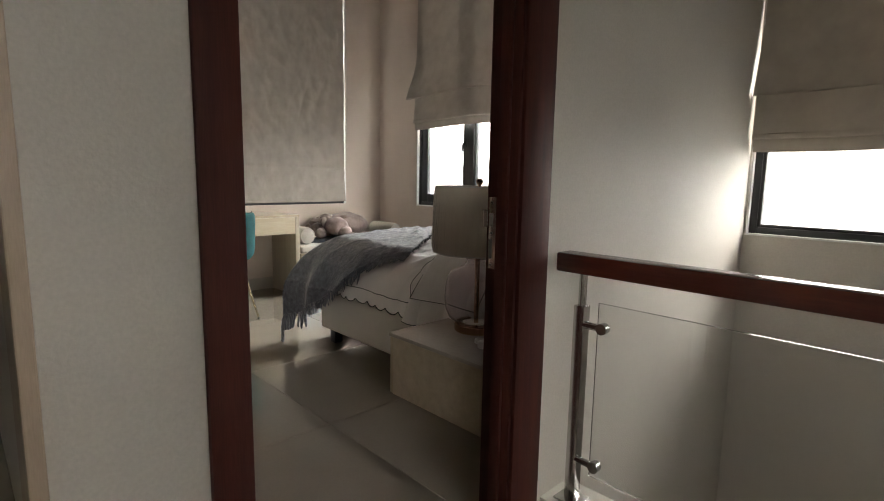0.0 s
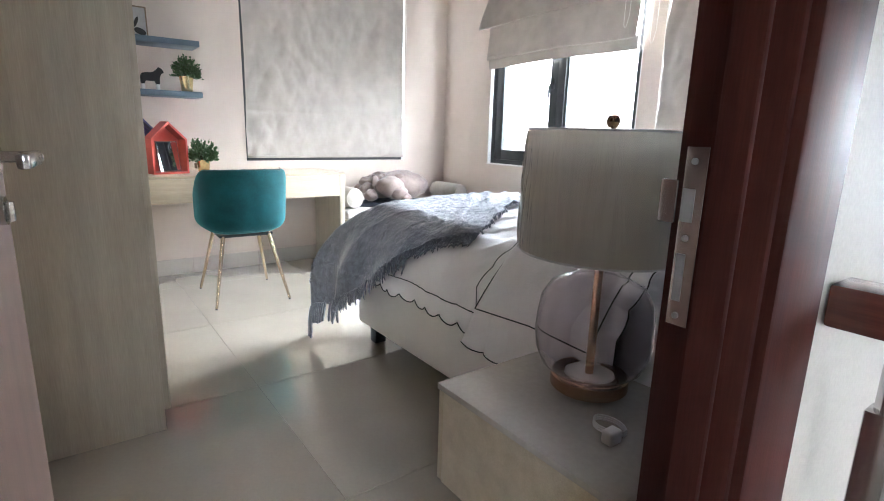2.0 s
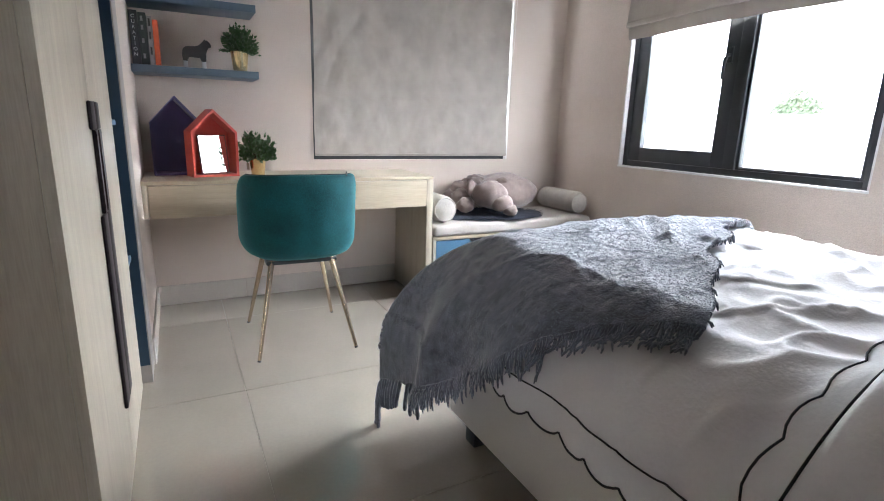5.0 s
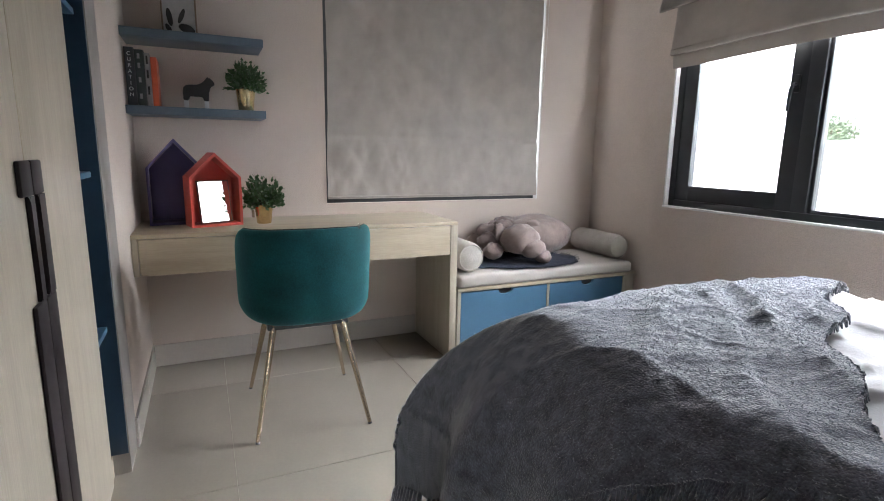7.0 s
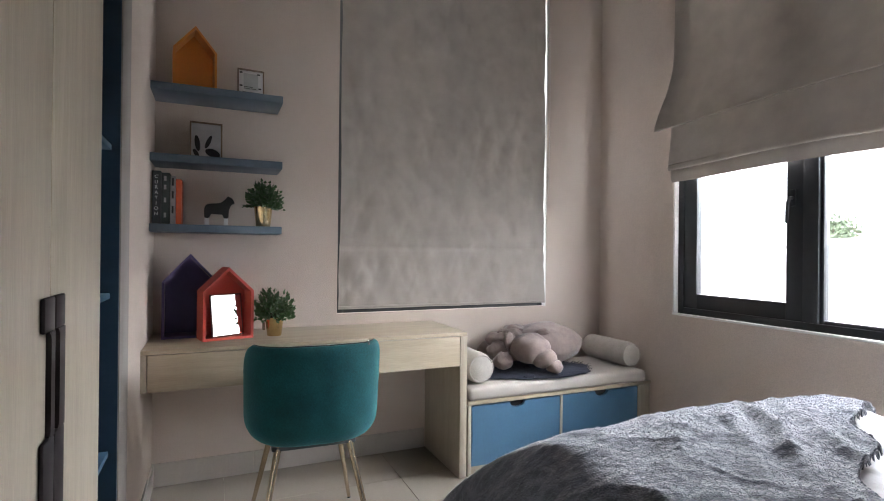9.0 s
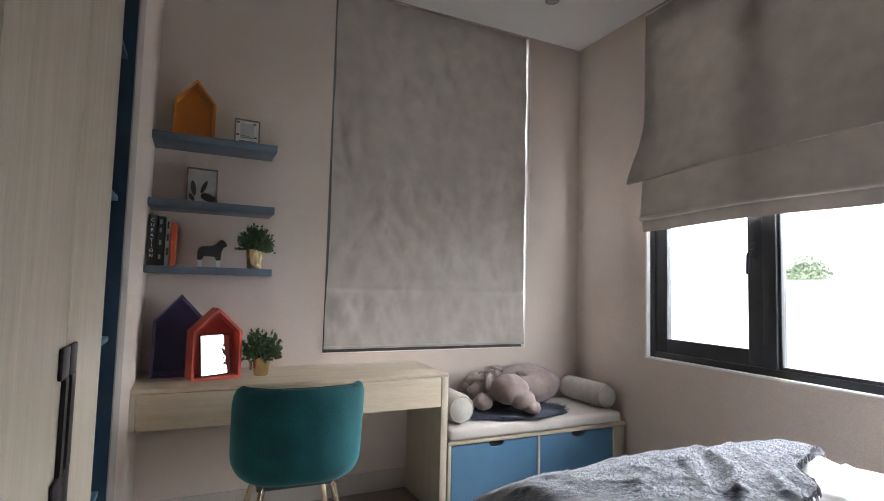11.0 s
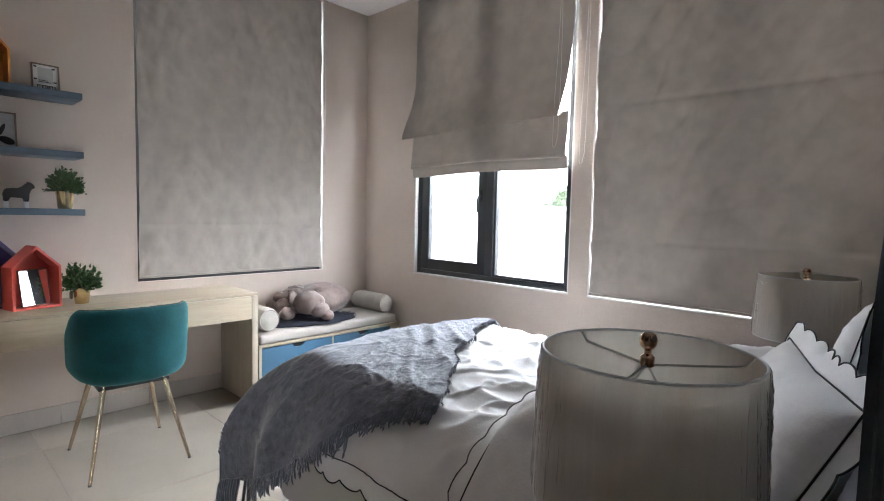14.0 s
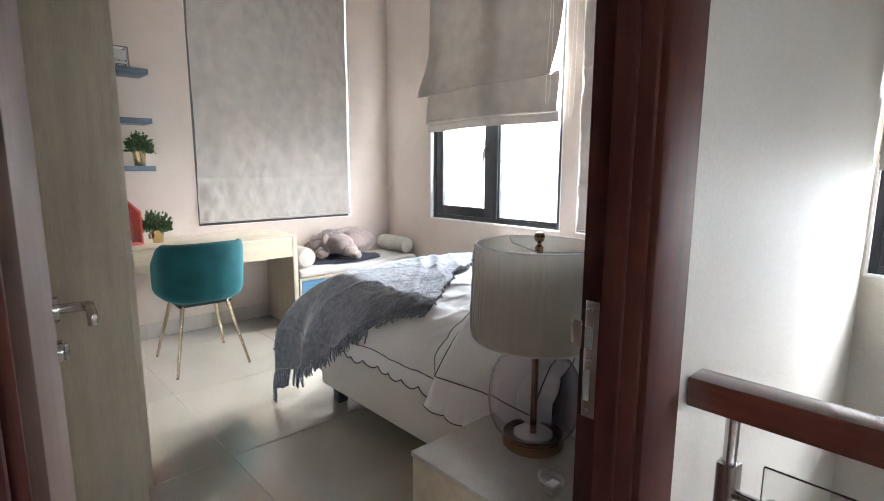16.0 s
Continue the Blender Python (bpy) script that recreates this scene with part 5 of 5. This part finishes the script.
# ---- pillows ----
def pillow(name, w, h, thick, place, label, seed, flange=0.055, sag=0.0, scallop=True):
    """A stuffed sham with a flat scalloped flange and black piping; w along x, h along y, lying flat."""
    root = thing(name, (0, 0, 0), label, "pillow", "bed pillows")
    root.matrix_basis = place

    def body(side):
        def fn(u, v):
            a, b = 2 * u - 1, 2 * v - 1
            pinch = 1 - 0.06 * (abs(a) ** 2) * (1 - abs(b)) - 0.06 * (abs(b) ** 2) * (1 - abs(a))
            t = max(0.0, (1 - abs(a) ** 2.6) * (1 - abs(b) ** 2.6)) ** 0.55
            n = 0.012 * noise.noise(Vector((a * 3 + seed, b * 3, side))) + 0.006 * noise.noise(Vector((a * 7 + seed, b * 9, side)))
            wr = 0.010 * abs(noise.noise(Vector((a * 5 - b * 3, b * 5 + a * 4, seed + side))))
            z = side * (t * thick / 2 + (n - wr) * t) - sag * b * b * (1 if b < 0 else 0)
            return (a * w / 2 * pinch, b * h / 2 * pinch, z)
        return fn
    part("cover", sheet(body(1), 44, 44), M_LINEN, root, smooth=80)
    part("underside", sheet(body(-1), 30, 30), M_LINEN, root, smooth=80)
    # flange all round, as a ring of quads with a scalloped outer edge
    per, n = [], 44
    sides = [[(-1 + 2 * k / n, -1) for k in range(n)], [(1, -1 + 2 * k / n) for k in range(n)], [(1 - 2 * k / n, 1) for k in range(n)], [(-1, 1 - 2 * k / n) for k in range(n)]]
    ring_in, ring_out = [], []
    length = 0.0
    for s, pts in enumerate(sides):
        for k, (a, b) in enumerate(pts):
            x, y, z = body(1)((a + 1) / 2, (b + 1) / 2)
            ox, oy = (0, -1) if s == 0 else (1, 0) if s == 1 else (0, 1) if s == 2 else (-1, 0)
            if k == 0:
                px, py = ((-1, 0), (0, -1), (1, 0), (0, 1))[s]
                ox, oy = (ox + px) * 0.8, (oy + py) * 0.8
            step = (w if s % 2 == 0 else h) / n
            length += step
            f = flange * (0.70 + (0.30 * abs(math.sin(math.pi * length / 0.085)) ** 0.6 if scallop else 0.3))
            droop = -0.012 - 0.5 * sag * (1 if b < -0.9 else 0) + 0.010 * math.sin(length * 17 + seed)
            ring_in.append(Vector((x, y, z + 0.001)))
            ring_out.append(Vector((x + ox * f, y + oy * f, z + droop)))
    fl = bmesh.new()
    vi, vo = [fl.verts.new(p) for p in ring_in], [fl.verts.new(p) for p in ring_out]
    vl = [fl.verts.new(p - Vector((0, 0, 0.003))) for p in ring_out]
    m = len(vi)
    for k in range(m):
        j = (k + 1) % m
        fl.faces.new((vi[k], vi[j], vo[j], vo[k]))
        fl.faces.new((vo[k], vo[j], vl[j], vl[k]))
    part("flange", fl, M_LINEN, root, "scalloped flange", smooth=60)
    part("piping", tube([p + Vector((0, 0, 0.003)) for p in ring_in], 0.0021, 6, closed=True), M_PIPING, root, "black piping")
    if scallop:
        part("edge_piping", tube([p + Vector((0, 0, 0.0005)) for p in ring_out], 0.0021, 6, closed=True), M_PIPING, root, "black piped scallops")
    return root


pillow("pillow", 0.47, 0.68, 0.15, pose(-1.555, 2.060, 0.775, 5, -3, -3), "white pillow with black-piped scalloped edge, lying on the bed", 1.0, sag=0.22)
pillow("pillow", 0.46, 0.68, 0.15, pose(-1.48, 2.92, 0.755, 0, -10, -4), "white pillow with black-piped scalloped edge, lying on the bed", 5.0)
pillow("pillow", 0.44, 0.62, 0.20, pose(-1.195, 2.20, 0.788, 0, -66, 20), "white pillow propped against the headboard", 9.0)
pillow("pillow", 0.44, 0.64, 0.15, pose(-1.085, 2.93, 0.865, 0, -77, -3), "white pillow propped against the headboard", 13.0)


# ---- nightstands and lamps ----
def nightstand(place, width, label):
    """A floating oak box with a stone-coloured top, fixed to the wall behind; depth along x."""
    root = thing("nightstand", place, label, "nightstand", "nightstands")
    d = 0.512
    part("body", boxed(-d + 0.020, -0.001, 0.001, width, 0.222, 0.466, 0.0015), M_OAKH, root)
    part("drawer_front", boxed(-d, -d + 0.018, 0.003, width - 0.002, 0.224, 0.464, 0.0015), M_OAKH, root)
    part("top", boxed(-d - 0.002, -0.001, -0.002, width + 0.002, 0.467, 0.483, 0.002), M_NSTOP, root, "pale stone-effect top")
    return root


nightstand((EX0 - 0.070, 1.396, 0), 0.44, "floating pale oak nightstand with a light top")
nightstand((EX0 - 0.070, 3.290, 0), 0.44, "floating pale oak nightstand on the far side of the bed")


def table_lamp(place, label, seed):
    root = thing("table_lamp", place, label, "table lamp", "bedside lamps")
    part("base", lathe([(0, 0), (0.088, 0), (0.091, 0.004), (0.091, 0.030), (0.087, 0.034), (0.066, 0.034), (0.062, 0.030), (0, 0.030)], 48), M_COPPER, root, "rose gold ring base", smooth=30)
    outer = [(0.060, 0.036), (0.092, 0.040), (0.118, 0.062), (0.132, 0.098), (0.136, 0.140), (0.133, 0.180), (0.126, 0.222), (0.106, 0.254), (0.072, 0.270), (0.050, 0.280), (0.044, 0.296), (0.050, 0.308)]
    inner = [(r - 0.003, z + 0.001) for r, z in reversed(outer)]
    jar = part("glass_jar", lathe(outer + inner + [outer[0]], 56), M_SMOKE, root, "smoked mauve glass jar", smooth=60)
    jar.visible_shadow = False
    part("inner_plate", lathe([(0, 0.0302), (0.060, 0.0302), (0.060, 0.0312), (0, 0.0312)], 40), M_SILVER, root, "bright metal plate inside the ring")
    part("stem", lathe([(0, 0.0315), (0.010, 0.0315), (0.010, 0.308), (0, 0.308)], 16), M_COPPER, root)
    part("neck_cap", lathe([(0, 0.307), (0.048, 0.307), (0.050, 0.312), (0.046, 0.318), (0.016, 0.320), (0.013, 0.36), (0, 0.36)], 28), M_COPPER, root)
    r0, r1, z0, z1 = 0.187, 0.179, 0.335, 0.600
    shade = part("shade", lathe([(r0, z0), (r0 + (r1 - r0) / 3, z0 + (z1 - z0) / 3), (r0 + (r1 - r0) * 2 / 3, z0 + (z1 - z0) * 2 / 3), (r1, z1)], 72), M_SHADE, root, "cloth drum shade in clear wrap", smooth=50)
    for r, z in ((r0 - 0.001, z0), (r1 - 0.001, z1)):
        part("wire_ring", tube([(r * math.cos(a), r * math.sin(a), z) for a in [2 * math.pi * k / 60 for k in range(60)]], 0.0026, 6, closed=True), M_WHITEPLASTIC, shade)
    for k in range(3):
        a = 2 * math.pi * k / 3 + 0.35 + seed
        part("spoke", tube([(0, 0, z1 - 0.022), ((r1 - 0.02) * math.cos(a), (r1 - 0.02) * math.sin(a), z1 - 0.018), ((r1 - 0.003) * math.cos(a), (r1 - 0.003) * math.sin(a), z1 - 0.003)], 0.0022, 6), M_NICKEL, shade)
    harp = [(0.045 * math.sin(f * math.pi) * 1.0, 0, 0.36 + (z1 - 0.022 - 0.36) * f) for f in [k / 14 for k in range(15)]]
    hp = tube(harp, 0.002, 6)
    tube([(-x, y, z) for x, y, z in harp], 0.002, 6, hp)
    part("harp", hp, M_NICKEL, root)
    part("bulb", lathe([(0, 0.36), (0.013, 0.362), (0.014, 0.39), (0.026, 0.42), (0.029, 0.445), (0.022, 0.468), (0, 0.474)], 20), M_WHITEPLASTIC, root)
    part("finial", lathe([(0, z1 - 0.026), (0.011, z1 - 0.024), (0.012, z1 - 0.008), (0.006, z1 - 0.002), (0.006, z1 + 0.004), (0.013, z1 + 0.011), (0.0155, z1 + 0.022), (0.012, z1 + 0.031), (0.008, z1 + 0.034), (0, z1 + 0.034)], 24), M_COPPER, root, "turned rose gold finial")
    # crumpled clear film round the shade
    def film(u, v):
        a = 2 * math.pi * u
        z = z0 + 0.002 + (z1 - z0 - 0.004) * v
        ends = min(1.0, 8 * v, 8 * (1 - v))
        r = r0 + (r1 - r0) * v + 0.0032
        ca, sa = math.cos(a), math.sin(a)
        lean = z * 0.5
        streak = abs(noise.noise(Vector((ca * 9 + lean + seed, sa * 9 - lean, z * 2.2)))) ** 0.8
        crumple = abs(noise.noise(Vector((ca * 22 + z * 6, sa * 22 - z * 9, z * 8 + seed))))
        tight = max(0.0, 1 - 7 * abs(noise.noise(Vector((ca * 13 + lean * 2, sa * 13 + z * 2.5, z * 3.5 + seed * 3))))) ** 2
        r += (0.0022 * streak + 0.0020 * crumple * (0.3 + streak) + 0.0034 * tight) * (0.10 + 0.90 * ends)
        return (r * math.cos(a), r * math.sin(a), z)
    f = part("clear_wrap", sheet(film, 520, 56), M_FILM, shade, "crumpled clear plastic wrap", smooth=80)
    f.visible_shadow = False
    return root


M_FILM = bpy.data.materials.new("thin_clear_film")
M_FILM.use_nodes = True
nt = M_FILM.node_tree
gloss = nt.nodes.new("ShaderNodeBsdfGlossy")
gloss.inputs["Roughness"].default_value = 0.16
clear = nt.nodes.new("ShaderNodeBsdfTransparent")
fres = nt.nodes.new("ShaderNodeFresnel")
fres.inputs["IOR"].default_value = 1.75
mx = nt.nodes.new("ShaderNodeMixShader")
nt.links.new(fres.outputs["Fac"], mx.inputs["Fac"])
nt.links.new(clear.outputs["BSDF"], mx.inputs[1])
nt.links.new(gloss.outputs["BSDF"], mx.inputs[2])
nt.links.new(mx.outputs["Shader"], nt.nodes["Material Output"].inputs["Surface"])

table_lamp((-1.288, 1.692, 0.484), "glass jar lamp with wrapped drum shade on the nightstand", 0.3)
table_lamp((-1.33, 3.47, 0.484), "glass jar lamp with wrapped drum shade by the window wall", 1.5)

# lamp flex with its plug, coiled on the nightstand top
pts = [(0.035 * math.cos(a) * (1 + 0.08 * math.sin(3 * a)), 0.026 * math.sin(a), 0.004 + 0.0035 * k / 10) for k, a in enumerate([0.45 * i for i in range(40)])]
flex = thing("lamp_flex", (-1.135, 1.565, 0.484), "coiled clear lamp flex with a white plug on the nightstand", "cable")
part("cable", tube(pts, 0.0020, 6), M_WHITEPLASTIC, flex)
part("plug", boxed(0.018, 0.045, -0.052, -0.016, 0.001, 0.030, 0.006, 3), M_WHITEPLASTIC, flex)

# ---- ceiling downlight ----
dl = thing("downlight", (-4.23, 3.125, CEIL), "small round recessed ceiling downlight, switched off", "downlight")
part("trim_ring", lathe([(0.044, -0.001), (0.044, -0.005), (0.034, -0.006), (0.030, -0.001), (0.044, -0.001)], 32), M_LAMPRING, dl)
part("lens", lathe([(0, -0.002), (0.030, -0.002), (0.030, -0.001), (0, -0.001)], 24), M_PAPER, dl)

# ---- landing balustrade ----
rail = thing("balustrade", (EX1, 1.59, 0), "mahogany handrail on steel posts with glass panels", "balustrade")
part("kerb", boxed(0.001, 2.2, -0.075, 0.10, -0.006, 0.032, 0.004), M_MARBLE, rail, "cream stone kerb")
part("handrail", boxed(0.003, 2.2, -0.045, 0.030, 0.822, 0.884, 0.006), M_RAIL, rail, "varnished mahogany handrail")


def post(x, sides=(1, -1)):
    p = part("post", boxed(x - 0.019, x + 0.019, -0.021, 0.017, 0.040, 0.715, 0.002), M_STEEL, rail, "square steel post")
    part("base_plate", boxed(x - 0.045, x + 0.045, -0.046, 0.042, 0.0325, 0.040, 0.002), M_STEEL, p)
    part("spigot", tube([(x, -0.002, 0.714), (x, -0.002, 0.8215)], 0.013, 16), M_STEEL, p)
    for z in (0.655, 0.190):
        for s in sides:
            bm = tube([(x + s * 0.015, -0.012, z), (x + s * 0.072, -0.012, z)], 0.012, 14)
            c = part("glass_clamp", bm, M_STEEL, p)
            cap = bmesh.new()
            bmesh.ops.create_cone(cap, cap_ends=True, segments=20, radius1=0.018, radius2=0.018, depth=0.030, matrix=pose(x + s * 0.084, -0.012, z, 90, 0, 0))
            part("clamp_disc", cap, M_STEEL, p)
    return p


post(0.082, (1,))
post(1.02)
post(1.95)
for x0, x1 in ((0.142, 0.955), (1.085, 1.885)):
    g = part("glass_panel", boxed(x0, x1, -0.006, 0.004, 0.145, 0.732, 0.001, 1), M_GUARD, rail, "clear toughened glass panel", smooth=0)
    g.visible_shadow = False

# handrail in the side passage
r2 = thing("balustrade", (-2.0, -0.05, 0), "mahogany handrail in the side passage", "balustrade")
part("handrail", boxed(-1.3, 0.45, 0.10, 0.165, 0.80, 0.862, 0.006), M_RAIL, r2)
for x in (0.40, -0.60):
    part("post", boxed(x - 0.018, x + 0.018, 0.115, 0.150, 0, 0.80, 0.002), M_STEEL, r2)

# ---- outdoors ----
cloud = bmesh.new()
ring = [(190 * math.cos(2 * math.pi * k / 48), 190 * math.sin(2 * math.pi * k / 48)) for k in range(48)]
lowv, highv = [cloud.verts.new((x, y, -6)) for x, y in ring], [cloud.verts.new((x * 0.8, y * 0.8, 130)) for x, y in ring]
for k in range(48):
    cloud.faces.new((lowv[k], lowv[(k + 1) % 48], highv[(k + 1) % 48], highv[k]))
structure("backdrop", cloud, CLOUD, "bright overcast sky all round", "backdrop")
structure("ground", boxed(-300, 300, -300, 400, -6.3, -6.0), M_GROUND, "grass and bare earth around the house", "ground")


def tree(place, height, crown, seed):
    rnd = random.Random(seed)
    root = thing("tree", place, "leafy green garden tree outside the window", "tree", "garden trees")
    limbs = bmesh.new()
    trunk_top = Vector((0, 0, height * 0.55))
    tube([(0, 0, 0), (0.05, 0.03, height * 0.3), trunk_top], [0.16, 0.12, 0.08], 10, limbs)
    ends = []
    for k in range(16):
        a, e = rnd.uniform(0, 6.28), rnd.uniform(0.2, 1.3)
        tip = trunk_top + Vector((math.cos(a) * math.sin(e), math.sin(a) * math.sin(e), math.cos(e) * 1.05)) * crown * rnd.uniform(0.55, 1.0)
        tube([trunk_top * rnd.uniform(0.75, 1.0), trunk_top.lerp(tip, 0.5) + Vector((0, 0, 0.15)), tip], [0.05, 0.03, 0.012], 6, limbs)
        ends.append(tip)
    part("trunk", limbs, M_BARK, root)
    leaves = bmesh.new()
    for k in range(5200):
        c = rnd.choice(ends).lerp(trunk_top, rnd.uniform(0, 0.45)) + Vector((rnd.gauss(0, 1), rnd.gauss(0, 1), rnd.gauss(0, 0.8))) * crown * 0.17
        n = Vector((rnd.uniform(-1, 1), rnd.uniform(-1, 1), rnd.uniform(-0.2, 1))).normalized()
        s = n.orthogonal().normalized()
        t = n.cross(s)
        l = rnd.uniform(0.06, 0.11)
        leaves.faces.new([leaves.verts.new(v) for v in (c - s * l, c - t * l * 0.45, c + s * l, c + t * l * 0.45)])
    tagged(part("crown", leaves, M_CROWN, root, smooth=0), kind="stuff")
    return root


tree((-16.4, 27.2, -6.0), 13.0, 1.9, 3)
flat_house = thing("house", (-16.0, 23.5, -6.0), "low white rendered building with a flat roof", "house")
part("wall", boxed(-14, 14, -3, 3, 0, 7.5), M_RENDER, flat_house)
part("parapet", boxed(-14.2, 14.2, -3.2, 3.2, 7.501, 7.75), M_RENDER, flat_house)
for k, (x, y, h) in enumerate(((4.0, 60, 7.0), (9.5, 64, 6.5), (16, 62, 7.2), (-2, 66, 6.4))):
    tree((x, y, -6.0), h, 2.4, 20 + k)


def far_house(place, w, d, h, label):
    root = thing("house", place, label, "house", "houses in the distance")
    part("wall", boxed(-w / 2, w / 2, -d / 2, d / 2, 0, h), M_RENDER, root)
    part("roof", prism([(-d / 2 - 0.5, h), (d / 2 + 0.5, h), (0, h + d * 0.24)], w + 1, lambda a, b, c: (c - w / 2 - 0.5, a, b)), M_ROOFTILE, root, "low faded red tiled roof", smooth=0)
    return root


far_house((10, 78, -6.0), 60, 9, 4.6, "long white rendered house with a faded red roof")

# ---- floor tiles ----
TILE, JOINT = 0.845, 0.0022
tile_meshes = {}


def tile(parent, x0, x1, y0, y1):
    w, d = round(x1 - x0, 4), round(y1 - y0, 4)
    if w < 0.02 or d < 0.02:
        return
    if (w, d) not in tile_meshes:
        tile_meshes[(w, d)] = mesh_of("tile", boxed(JOINT / 2, w - JOINT / 2, JOINT / 2, d - JOINT / 2, -0.0055, 0, 0.0008, 1), M_TILE, 0)
    ob = new("floor_tile", tile_meshes[(w, d)])
    ob.parent = parent
    ob.location = (x0, y0, 0)


def lay(parent, xa, xb, ya, yb, ox, oy):
    i0, i1 = math.floor((xa - ox) / TILE), math.ceil((xb - ox) / TILE)
    j0, j1 = math.floor((ya - oy) / TILE), math.ceil((yb - oy) / TILE)
    for i in range(i0, i1):
        for j in range(j0, j1):
            tile(parent, max(xa, ox + i * TILE), min(xb, ox + (i + 1) * TILE), max(ya, oy + j * TILE), min(yb, oy + (j + 1) * TILE))


lay(floor_ob, WX, EX0 + 0.058, SY, NY, -2.650, 1.295)
lay(hall_floor_ob, EX0 + 0.060, 2.42, -2.4, 1.51, -0.10, 0.30)
lay(hall_floor_ob, -3.4, EX0 + 0.060, -2.4, SY - 0.14, -0.10, 0.30)
